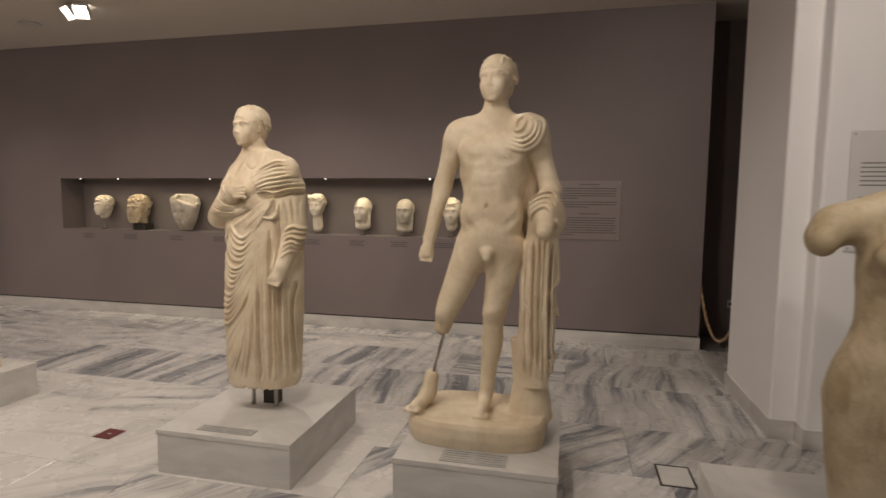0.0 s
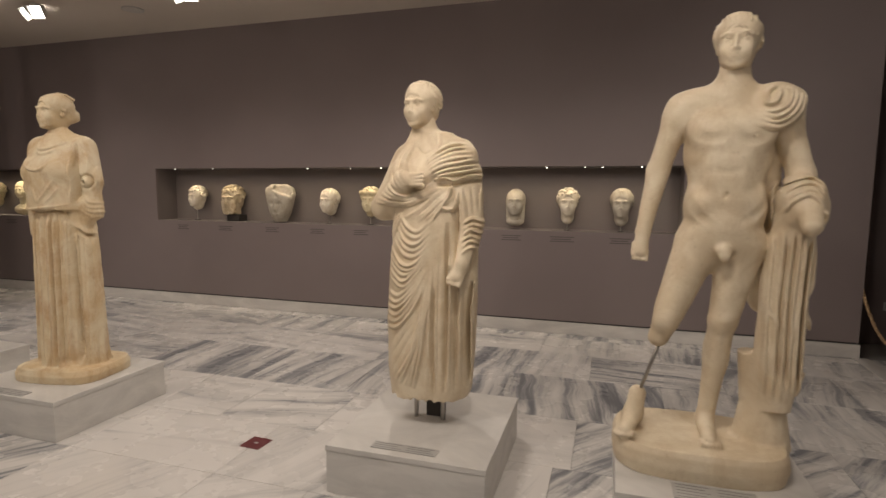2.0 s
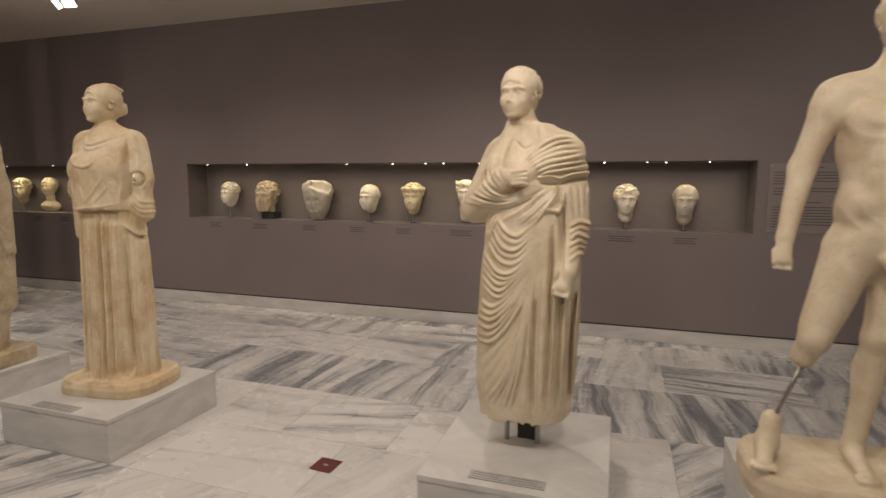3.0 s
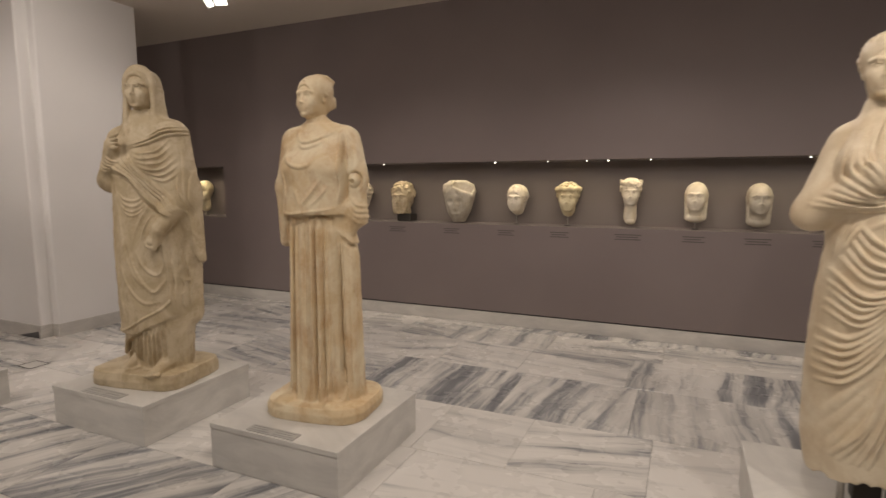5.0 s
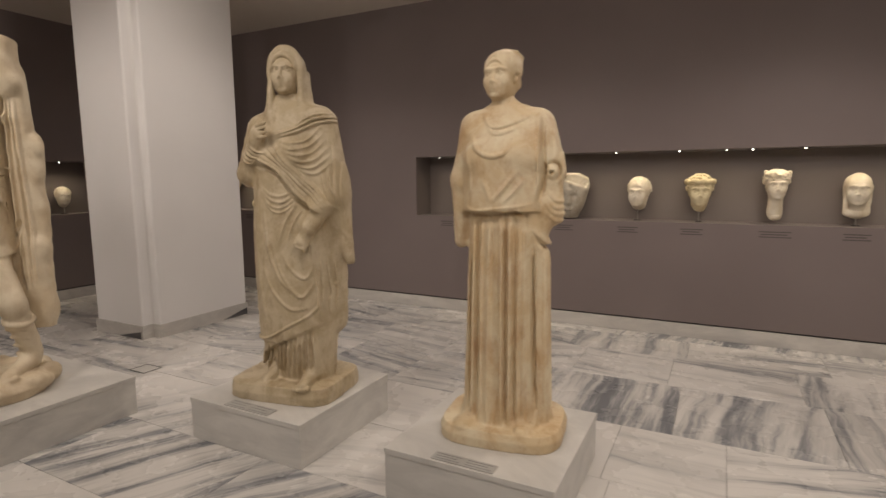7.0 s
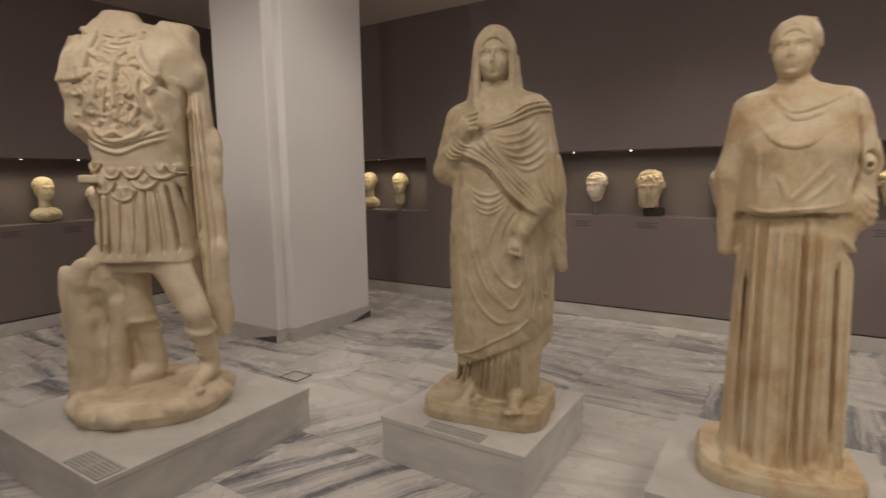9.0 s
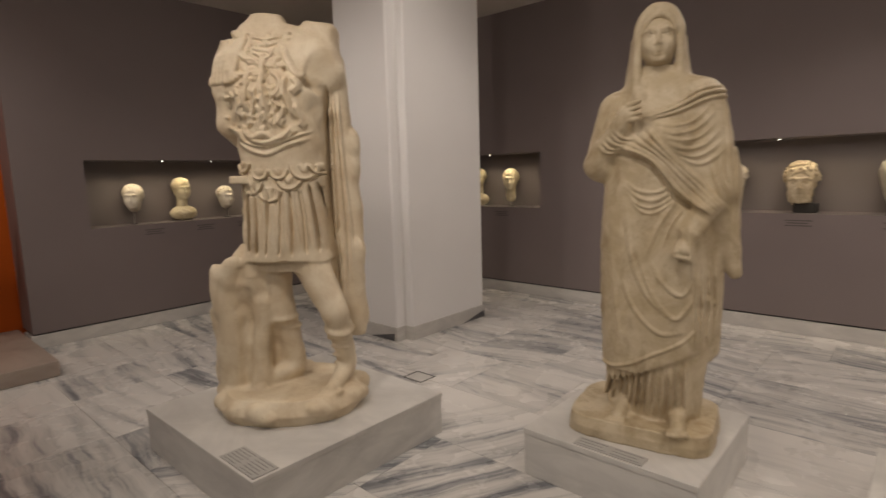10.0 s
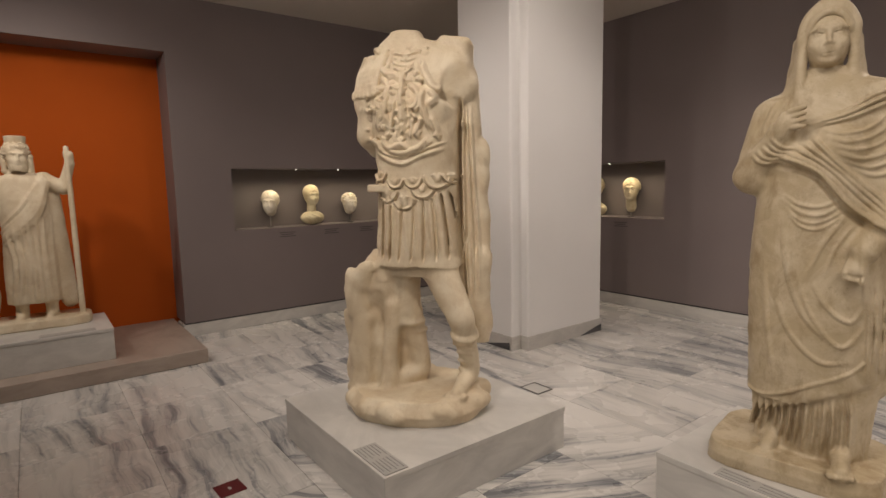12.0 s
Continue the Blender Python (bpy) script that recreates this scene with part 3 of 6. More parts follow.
def head(body, place, s=1.0, yaw=0.0, nod=0.0, hair="short", neck=0.2, fine=0.0032, bearded=False):
    """A carved head about its middle, on a finer grid of its own; face to -y before it is turned. hair: short, curls, bun, cap, wreath, none."""
    p0 = np.array(place)
    c = Clay(p0 - (0.19 * s, 0.21 * s, (0.13 + max(neck, 0.03)) * s), p0 + (0.19 * s, 0.21 * s, 0.2 * s), fine)
    body.more.append(c)
    c.m = pose(*place, nod, 0, yaw) @ Matrix.Diagonal((1.08, 1.05, 1.0, 1.0))
    e = lambda p, r, k=0.02, cut=False: c.ell([v * s for v in p], [v * s for v in r], k * s, cut=cut)  # noqa: E731
    l = lambda a, b, ra, rb=None, k=0.012, cut=False: c.cap([v * s for v in a], [v * s for v in b], ra * s, (ra if rb is None else rb) * s, k * s, cut)  # noqa: E731
    if hair != "none":
        e((0, 0.026, 0.046), (0.089, 0.109, 0.091), 0.004)
        e((0, 0.06, -0.03), (0.066, 0.06, 0.06), 0.03)
        e((0, -0.102, -0.012), (0.066, 0.074, 0.086), 0.006, True)
    e((0, 0.018, 0.03), (0.073, 0.093, 0.084), 0.006)
    e((0, -0.02, -0.02), (0.063, 0.069, 0.09), 0.03)
    e((0, -0.026, -0.066), (0.0545, 0.055, 0.048), 0.03)
    e((0, -0.068, -0.098), (0.026, 0.018, 0.017), 0.022)
    for x in (-1, 1):
        e((x * 0.038, -0.058, -0.03), (0.022, 0.02, 0.026), 0.025)
        e((x * 0.031, -0.099, 0.004), (0.021, 0.0185, 0.011), 0.016, True)
        e((x * 0.031, -0.0695, 0.003), (0.0165, 0.0135, 0.0095), 0.003)
        l((x * 0.016, -0.0825, 0.0105), (x * 0.031, -0.0845, 0.0135), 0.0026, 0.0028, 0.004)
        l((x * 0.031, -0.0845, 0.0135), (x * 0.047, -0.075, 0.008), 0.003, 0.0026, 0.003)
        l((x * 0.018, -0.082, -0.006), (x * 0.044, -0.0755, -0.0045), 0.0022, 0.002, 0.004)
        l((x * 0.011, -0.0855, 0.025), (x * 0.033, -0.083, 0.029), 0.0056, 0.006, 0.012)
        l((x * 0.033, -0.083, 0.029), (x * 0.054, -0.066, 0.022), 0.006, 0.005, 0.012)
        e((x * 0.07, 0.012, -0.008), (0.01, 0.019, 0.029), 0.006)
        e((x * 0.078, 0.004, -0.005), (0.006, 0.009, 0.014), 0.004, True)
        e((x * 0.0095, -0.0925, -0.0365), (0.0058, 0.0075, 0.0052), 0.008)
    l((0, -0.0865, 0.024), (0, -0.0995, -0.03), 0.0054, 0.0072, 0.014)
    e((0, -0.1005, -0.032), (0.0085, 0.008, 0.0075), 0.006)
    e((0, -0.0885, -0.046), (0.008, 0.007, 0.011), 0.012)
    e((0, -0.078, -0.056), (0.026, 0.011, 0.018), 0.022)
    l((-0.021, -0.082, -0.0695), (0, -0.0885, -0.068), 0.0035, 0.005, 0.005)
    l((0.021, -0.082, -0.0695), (0, -0.0885, -0.068), 0.0035, 0.005, 0.005)
    l((-0.013, -0.0845, -0.0795), (0.013, -0.0845, -0.0795), 0.0058, 0.0058, 0.005)
    l((-0.022, -0.0945, -0.0742), (0.022, -0.0945, -0.0742), 0.0044, 0.0044, 0.003, True)
    l((-0.014, -0.0965, -0.0905), (0.014, -0.0965, -0.0905), 0.0055, 0.0055, 0.016, True)
    if neck:
        l((0, 0.02, -0.07), (0, 0.035, -0.07 - neck), 0.054, 0.062, 0.03)
    if bearded:
        for i in range(90):
            a, z = random.uniform(-1.35, 1.35), random.uniform(-0.125, -0.05)
            w = 0.062 - 0.12 * abs(z + 0.06)
            if abs(a) > 0.35 or z < -0.082:
                e((math.sin(a) * w, -0.02 - math.cos(a) * (w + 0.002), z), (0.0105, 0.0105, 0.013), 0.006)
    if hair == "short":
        for i in range(21):
            x = (i - 10) / 10 * 0.066
            rim = 0.07 - 7.0 * x * x
            y = -0.078 + 9.0 * x * x
            l((x * 0.75, y + 0.03, rim + 0.04), (x + 0.006, y + 0.004, rim - 0.008 + random.uniform(-0.009, 0.006)), 0.012, 0.0065, 0.003)
    if hair in ("short", "cap"):
        for i in range(230):
            a, b = random.uniform(-math.pi, math.pi), random.uniform(-0.45, 1.45)
            p = Vector((math.sin(a) * 0.088 * math.cos(b), 0.026 - math.cos(a) * 0.108 * math.cos(b), 0.046 + 0.09 * math.sin(b)))
            if p.y > -0.005 or p.z > 0.1:
                l(p, p + Vector((0.005, -0.014 if p.z > 0.1 else 0.006, -0.02)), 0.008, 0.0055, 0.004)
    if hair in ("curls", "wreath"):
        for i in range(130):
            a, b = random.uniform(-math.pi, math.pi), random.uniform(-0.4, 1.4)
            p = Vector((math.sin(a) * 0.089 * math.cos(b), 0.026 - math.cos(a) * 0.109 * math.cos(b), 0.046 + 0.091 * math.sin(b)))
            if p.y > -0.03 or p.z > 0.078:
                e(p, (0.0135, 0.0135, 0.013), 0.004)
        if hair == "wreath":
            for i in range(34):
                a = -2.3 + 4.6 * i / 33
                e((math.sin(a) * 0.094, 0.022 - math.cos(a) * 0.104, 0.08 + 0.006 * math.sin(9 * a)), (0.017, 0.016, 0.019), 0.005)
    if hair == "bun":
        for x in (-1, 1):
            for j in range(6):
                l((x * 0.006, -0.066 + 0.02 * j, 0.094 + 0.009 * j), (x * 0.055, -0.045 + 0.02 * j, 0.062 + 0.013 * j), 0.0085, 0.0085, 0.005)
                l((x * 0.055, -0.045 + 0.02 * j, 0.062 + 0.013 * j), (x * (0.084 - 0.004 * j), 0.02 + 0.016 * j, 0.012 + 0.018 * j), 0.0085, 0.0095, 0.005)
        e((0, 0.125, -0.012), (0.046, 0.042, 0.048), 0.025)
        for j in range(4):
            l((-0.026, 0.148, -0.036 + 0.016 * j), (0.026, 0.148, -0.032 + 0.016 * j), 0.009, 0.009, 0.01)
    if hair == "cap":
        for j in range(2):
            w = math.cos(0.32 + 0.2 * j)
            pts = [(math.sin(a) * 0.086 * w, 0.026 - math.cos(a) * 0.098 * w, 0.05 + 0.084 * math.sin(0.32 + 0.2 * j)) for a in np.linspace(-2.2, 2.2, 15)]
            for a, b in zip(pts, pts[1:]):
                l(a, b, 0.0105, 0.0105, 0.006)


def fist(c, wrist, knuckle, r=0.036):
    """A closed hand from the wrist to the knuckles, with four bent fingers."""
    a, b = Vector(wrist), Vector(knuckle)
    c.cap(a, b, r * 0.85, r, 0.02)
    way = (b - a).normalized()
    side = way.cross(Vector((0, -1, 0.2))).normalized()
    for i in range(4):
        p = b + side * (i - 1.5) * r * 0.52
        c.cap(p, p + way * r * 1.05 + Vector((0, -0.012, 0)), r * 0.33, r * 0.28, 0.005)
    c.cap(b + side * r * 0.9 - way * r, b + side * r * 0.95 + way * r * 0.5 + Vector((0, -0.02, 0)), r * 0.33, r * 0.26, 0.006)


def foot(c, heel, toe, r=0.042):
    a, b = Vector(heel), Vector(toe)
    c.cap(a + Vector((0, 0, 0.03)), b, r, r * 0.72, 0.03)
    way = (b - a).normalized()
    side = Vector((-way.y, way.x, 0)).normalized()
    for i in range(5):
        p = b + side * (i - 2) * r * 0.42
        c.cap(p, p + way * (0.035 - 0.004 * abs(i - 1)), r * 0.3, r * 0.26, 0.004)


def nude_statue():
    c = Clay((-0.55, -0.4, -0.02), (0.55, 0.36, 2.24), 0.0055)
    # trunk of the body
    c.ell((0.015, 0, 1.11), (0.178, 0.12, 0.14), 0.05)
    c.ell((0.018, -0.008, 1.28), (0.165, 0.112, 0.18), 0.06)
    c.ell((0.02, 0.005, 1.5), (0.19, 0.128, 0.21), 0.06)
    c.cap((-0.13, 0.03, 1.72), (0.2, 0.03, 1.71), 0.075, 0.075, 0.06)
    for x, w in ((-0.068, 0.098), (0.108, 0.098)):
        c.ell((x, -0.068, 1.6), (w * 1.0, 0.042, 0.075), 0.06)
        c.ell((x, -0.118, 1.565), (0.01, 0.008, 0.009), 0.006)
    for x in (-0.025, 0.055):
        for z in (1.44, 1.36, 1.275):
            c.ell((x, -0.092, z), (0.044, 0.025, 0.044), 0.04)
    c.ell((0.015, -0.13, 1.205), (0.009, 0.02, 0.008), 0.005, cut=True)
    c.ell((0.015, -0.08, 1.15), (0.11, 0.05, 0.09), 0.04)
    for x in (-1, 1):
        c.ell((0.015 + x * 0.118, -0.03, 1.25), (0.046, 0.075, 0.065), 0.06)
    c.ell((0.01, -0.125, 1.055), (0.036, 0.026, 0.03), 0.02)
    c.ell((0.01, -0.135, 1.028), (0.026, 0.022, 0.026), 0.01)
    # legs
    c.cap((0.1, 0, 1.06), (0.045, -0.02, 0.73), 0.102, 0.066, 0.05)
    c.ell((0.04, -0.045, 0.71), (0.05, 0.045, 0.055), 0.02)
    c.cap((0.04, -0.01, 0.7), (0.0, 0.02, 0.24), 0.06, 0.04, 0.03)
    c.ell((0.03, 0.03, 0.54), (0.058, 0.058, 0.13), 0.03)
    foot(c, (-0.005, 0.03, 0.17), (-0.005, -0.15, 0.155))
    c.cap((-0.085, -0.005, 1.07), (-0.205, -0.085, 0.75), 0.105, 0.07, 0.05)
    c.ell((-0.22, -0.115, 0.71), (0.055, 0.05, 0.06), 0.02)
    c.cap((-0.22, -0.09, 0.7), (-0.245, -0.075, 0.62), 0.056, 0.048, 0.02)
    c.cap((-0.325, 0.0, 0.3), (-0.34, -0.03, 0.2), 0.042, 0.045, 0.02)
    foot(c, (-0.34, 0.0, 0.17), (-0.385, -0.17, 0.16), 0.045)
    # arms
    c.ell((-0.195, 0.02, 1.68), (0.072, 0.072, 0.095), 0.04)
    c.cap((-0.21, 0.02, 1.65), (-0.275, 0.04, 1.42), 0.06, 0.05, 0.03)
    c.cap((-0.275, 0.04, 1.42), (-0.335, -0.03, 1.13), 0.052, 0.035, 0.025)
    fist(c, (-0.338, -0.035, 1.12), (-0.345, -0.05, 1.03))
    c.ell((0.255, 0.02, 1.66), (0.07, 0.072, 0.1), 0.04)
    c.cap((0.265, 0.02, 1.62), (0.335, 0.03, 1.4), 0.06, 0.055, 0.03)
    c.cap((0.335, 0.03, 1.4), (0.32, -0.17, 1.23), 0.052, 0.045, 0.03)
    c.cap((0.32, -0.17, 1.23), (0.318, -0.22, 1.18), 0.046, 0.042, 0.01)
    c.cap((0.025, 0.02, 1.74), (0.03, 0.0, 1.9), 0.075, 0.064, 0.05)
    c.cap((0.03, 0.03, 1.79), (-0.16, 0.02, 1.72), 0.05, 0.05, 0.06)
    c.cap((0.03, 0.03, 1.79), (0.2, 0.02, 1.72), 0.05, 0.05, 0.06)
    head(c, (0.03, -0.01, 1.985), 1.03, -14, 0, "short", 0.12)
    # cloak: loops on the shoulder, turns round the forearm and a long fall
    c.ell((0.205, 0.0, 1.7), (0.115, 0.1, 0.115), 0.02)
    c.cap((0.2, 0.1, 1.62), (0.24, 0.11, 0.8), 0.06, 0.07, 0.03)
    c.ell((0.325, -0.06, 1.25), (0.098, 0.13, 0.125), 0.02)
    c.loft([(0.3, 0.285, -0.03, 0.06, 0.05), (0.45, 0.275, -0.02, 0.1, 0.07), (0.8, 0.285, -0.03, 0.1, 0.07), (1.15, 0.3, -0.04, 0.085, 0.08), (1.22, 0.3, -0.04, 0.08, 0.08)], 0.02)
    # tree stump and base
    c.loft([(0.1, 0.25, 0.04, 0.13, 0.13), (0.3, 0.25, 0.05, 0.1, 0.1), (0.55, 0.2, 0.06, 0.07, 0.08)], 0.03)
    c.loft([(0.0, -0.045, 0, 0.385, 0.27), (0.06, -0.045, 0, 0.395, 0.28), (0.11, -0.045, 0, 0.39, 0.275), (0.135, -0.045, 0, 0.375, 0.26)], 0.02, 3.2)
    # muscles
    r = Relief(c)
    r.groove([(-0.154, 1.63), (-0.11, 1.57), (-0.036, 1.56), (0.012, 1.6)], 0.028, 0.006, 0.4)
    r.groove([(0.012, 1.6), (0.068, 1.55), (0.133, 1.56), (0.168, 1.6)], 0.028, 0.006, 0.4)
    r.groove([(0.01, 1.73), (0.01, 1.56), (0.001, 1.37)], 0.022, 0.0028, 0.4)
    r.groove([(0.005, 1.32), (0.002, 1.3), (0.002, 1.29)], 0.009, 0.01, 0.3)
    r.groove([(-0.15, 1.3), (-0.108, 1.22), (-0.036, 1.16)], 0.022, 0.006, 0.4)
    r.groove([(0.204, 1.32), (0.137, 1.23), (0.069, 1.17)], 0.022, 0.006, 0.4)
    r.ridge([(0.089, 1.4), (0.134, 1.41), (0.179, 1.38), (0.195, 1.32)], 0.035, 0.005, 0.5)
    r.groove([(-0.072, 1.5), (0.002, 1.49), (0.081, 1.5)], 0.02, 0.003, 0.4)
    r.groove([(-0.071, 1.42), (0.003, 1.41), (0.082, 1.42)], 0.02, 0.003, 0.4)
    r.ridge([(0.002, 0.75), (0.04, 0.731), (0.083, 0.755)], 0.03, 0.006, 0.4)
    r.groove([(-0.156, 1.76), (-0.069, 1.74), (-0.002, 1.71)], 0.02, 0.004, 0.4)
    # loops of the cloak on the shoulder and round the forearm
    r.family([(0.131, 1.69), (0.173, 1.67), (0.225, 1.7), (0.241, 1.76), (0.205, 1.79)], [(0.12, 1.62), (0.198, 1.6), (0.267, 1.64), (0.3, 1.72), (0.287, 1.78)], 4, 0.015, 0.024, 0.2, 0.002)
    r.ridge([(0.188, 1.79), (0.15, 1.76), (0.148, 1.71), (0.183, 1.72), (0.2, 1.77)], 0.012, 0.02, 0.1)
    r.family([(0.233, 1.23), (0.253, 1.28), (0.317, 1.31), (0.371, 1.25)], [(0.211, 1.29), (0.245, 1.36), (0.341, 1.39), (0.398, 1.32)], 4, 0.014, 0.022, 0.15, 0.002)
    r.ridge([(0.371, 1.25), (0.389, 1.21), (0.373, 1.17)], 0.014, 0.016)
    # long fall with zigzag edges
    for x in (0.212, 0.246, 0.279, 0.309, 0.338, 0.368):
        r.ridge([(x, 1.14), (x - 0.006, 0.8), (x + 0.004, 0.36)], 0.012, 0.015, 0.08)
    r.ridge([(0.379, 1.15), (0.394, 0.924), (0.336, 0.815), (0.311, 0.598)], 0.016, 0.013, 0.15)
    r.ridge([(0.194, 0.992), (0.204, 0.808), (0.26, 0.712), (0.289, 0.534)], 0.016, 0.013, 0.15)
    r.ridge([(0.36, 0.785), (0.404, 0.696), (0.403, 0.505), (0.327, 0.437)], 0.016, 0.013, 0.15)
    r.ridge([(0.226, 0.623), (0.253, 0.5), (0.317, 0.386)], 0.016, 0.012, 0.15)
    for x in (0.267, 0.3, 0.353):
        r.groove([(x, 1.1), (x - 0.006, 0.8), (x + 0.004, 0.42)], 0.008, 0.024, 0.1)
    r.press(0.06)
    c.rough(0.0014, 26)
    ob = c.skin("statue", MARBLE, pose(-0.43, 3.02, 0.26))
    return tagged(ob, "cream marble standing figure with a cloak over one arm", "statue")


def toga_statue():
    c = Clay((-0.5, -0.36, 0.1), (0.42, 0.32, 1.98), 0.0052)
    c.loft([(0.15, -0.03, 0, 0.21, 0.15), (0.3, -0.035, 0, 0.228, 0.16), (0.6, -0.02, 0, 0.245, 0.165), (0.9, -0.01, 0, 0.24, 0.165), (1.1, 0, 0, 0.225, 0.165), (1.3, 0, 0.01, 0.235, 0.16), (1.45, 0, 0.02, 0.225, 0.14), (1.55, 0, 0.03, 0.16, 0.11), (1.62, 0, 0.03, 0.08, 0.08)], 0.04, 2.3)
    c.cap((-0.17, 0.02, 1.48), (-0.285, -0.03, 1.22), 0.08, 0.068, 0.04)
    c.cap((-0.285, -0.03, 1.22), (-0.12, -0.165, 1.35), 0.065, 0.05, 0.04)
    c.cap((0.155, 0.02, 1.5), (0.205, 0.0, 1.15), 0.075, 0.07, 0.04)
    c.cap((0.205, 0.0, 1.15), (0.19, -0.14, 0.93), 0.07, 0.052, 0.03)
    c.cap((0.185, 0.03, 1.4), (0.15, 0.02, 0.22), 0.07, 0.075, 0.04)
    c.cap((-0.03, 0.02, 1.55), (-0.065, 0.0, 1.7), 0.068, 0.06, 0.04)
    c.cap((-0.05, 0.05, 1.6), (-0.15, 0.02, 1.53), 0.04, 0.05, 0.04)
    c.cap((0.0, 0.05, 1.6), (0.15, 0.02, 1.54), 0.045, 0.055, 0.04)
    # mantle edges rising to the neck, with the tunic's round collar between
    c.cap((-0.1, 0.0, 1.62), (-0.16, -0.1, 1.4), 0.04, 0.05, 0.03)
    c.cap((0.05, 0.0, 1.6), (0.19, -0.02, 1.5), 0.035, 0.05, 0.03)
    c.cap((0.19, -0.04, 1.5), (-0.02, -0.13, 1.38), 0.06, 0.04, 0.03)
    c.ell((-0.03, -0.14, 1.53), (0.04, 0.04, 0.08), 0.04, cut=True)
    r = Relief(c)
    r.family([(-0.077, 1.61), (-0.109, 1.53), (-0.129, 1.45), (-0.092, 1.36)], [(-0.168, 1.52), (-0.222, 1.42), (-0.206, 1.34), (-0.137, 1.29)], 5, 0.013, 0.014)
    r.ridge([(0.037, 1.62), (0.05, 1.56), (0.028, 1.49), (-0.012, 1.45)], 0.016, 0.02)
    r.groove([(-0.077, 1.55), (-0.03, 1.51), (0.016, 1.53)], 0.008, 0.008)
    r.family([(-0.018, 1.46), (0.045, 1.52), (0.123, 1.56), (0.201, 1.56)], [(0.053, 1.38), (0.115, 1.4), (0.193, 1.41), (0.275, 1.43)], 7, 0.013, 0.022, 0.12)
    r.ridge([(0.047, 1.37), (0.104, 1.38), (0.149, 1.37), (0.204, 1.39), (0.281, 1.4)], 0.009, 0.022, 0.05)
    r.groove([(0.059, 1.34), (0.138, 1.34), (0.205, 1.36), (0.281, 1.37)], 0.01, 0.02, 0.05)
    # wraps under the bent arm
    r.family([(-0.206, 1.34), (-0.146, 1.29), (-0.074, 1.29), (0.053, 1.36)], [(-0.31, 1.25), (-0.196, 1.24), (-0.074, 1.24), (0.122, 1.33)], 5, 0.012, 0.018)
    r.family([(-0.115, 1.17), (-0.026, 1.22), (0.054, 1.29), (0.121, 1.34)], [(0.033, 1.15), (0.073, 1.2), (0.106, 1.24), (0.145, 1.28)], 6, 0.011, 0.015)
    r.ridge([(0.138, 1.37), (0.128, 1.29), (0.095, 1.23), (0.152, 1.22), (0.167, 1.31)], 0.011, 0.024, 0.1)
    r.groove([(0.101, 1.22), (0.147, 1.2), (0.165, 1.11)], 0.01, 0.016)
    r.family([(-0.175, 1.21), (-0.205, 1.14), (-0.217, 1.04)], [(-0.133, 1.19), (-0.169, 1.13), (-0.193, 1.07)], 3, 0.01, 0.012)
    # hand on the breast
    c.ell((-0.09, -0.19, 1.375), (0.06, 0.03, 0.036), 0.015, (0, 20, 0))
    for i in range(4):
        c.cap((-0.06, -0.205, 1.395 - i * 0.017), (0.005, -0.215, 1.405 - i * 0.02), 0.0115, 0.009, 0.004)
    # hanging loops over the belly and thigh, then long slanting folds
    r.family([(-0.154, 1.2), (-0.105, 1.12), (-0.04, 1.1), (0.024, 1.15)], [(-0.201, 1.06), (-0.128, 0.972), (-0.044, 0.964), (0.026, 1.04)], 5, 0.012, 0.014)
    r.family([(-0.216, 0.997), (-0.134, 0.919), (-0.05, 0.923), (0.014, 1)], [(-0.231, 0.837), (-0.127, 0.796), (-0.049, 0.865), (0.021, 0.961)], 5, 0.013, 0.02)
    r.family([(-0.243, 0.759), (-0.157, 0.741), (-0.066, 0.812), (0.021, 0.927)], [(-0.243, 0.547), (-0.149, 0.574), (-0.047, 0.707), (0.028, 0.893)], 6, 0.013, 0.018)
    r.family([(-0.172, 0.26), (-0.086, 0.399), (-0.028, 0.585), (0.022, 0.852)], [(-0.06, 0.237), (-0.026, 0.405), (0.002, 0.587), (0.035, 0.795)], 5, 0.013, 0.024)
    r.family([(-0.217, 0.415), (-0.143, 0.514), (-0.052, 0.642)], [(-0.21, 0.262), (-0.136, 0.393), (-0.045, 0.553)], 3, 0.02, 0.007)
    r.ridge([(0.039, 0.939), (0.031, 0.619), (0.013, 0.222)], 0.013, 0.014)
    for top, mid, low in ([(0.122, 1.14), (0.118, 0.685), (0.106, 0.222)], [(0.158, 1.31), (0.171, 0.918), (0.156, 0.229)], [(0.23, 0.822), (0.218, 0.578), (0.214, 0.236)], [(0.052, 0.796), (0.045, 0.502), (0.049, 0.215)]):
        r.groove((top, mid, low), 0.011, 0.026, 0.1)
    r.family([(0.139, 1.14), (0.141, 0.687), (0.126, 0.225)], [(0.194, 0.919), (0.19, 0.575), (0.179, 0.232)], 3, 0.011, 0.016)
    r.family([(0.068, 1.08), (0.066, 0.681), (0.067, 0.217)], [(0.1, 1.08), (0.095, 0.683), (0.088, 0.22)], 2, 0.012, 0.008)
    r.family([(0.241, 0.809), (0.235, 0.579), (0.231, 0.238)], [(0.293, 0.952), (0.275, 0.583), (0.266, 0.243)], 3, 0.012, 0.014)
    # sleeve of the lowered arm
    r.family([(0.2, 1.14), (0.239, 1.17), (0.294, 1.15)], [(0.204, 0.987), (0.248, 1.02), (0.304, 0.975)], 6, 0.011, 0.016, 0.15)
    r.family([(0.185, 1.33), (0.198, 1.25), (0.211, 1.16)], [(0.272, 1.36), (0.274, 1.28), (0.277, 1.19)], 4, 0.014, 0.01)
    r.press(0.05)
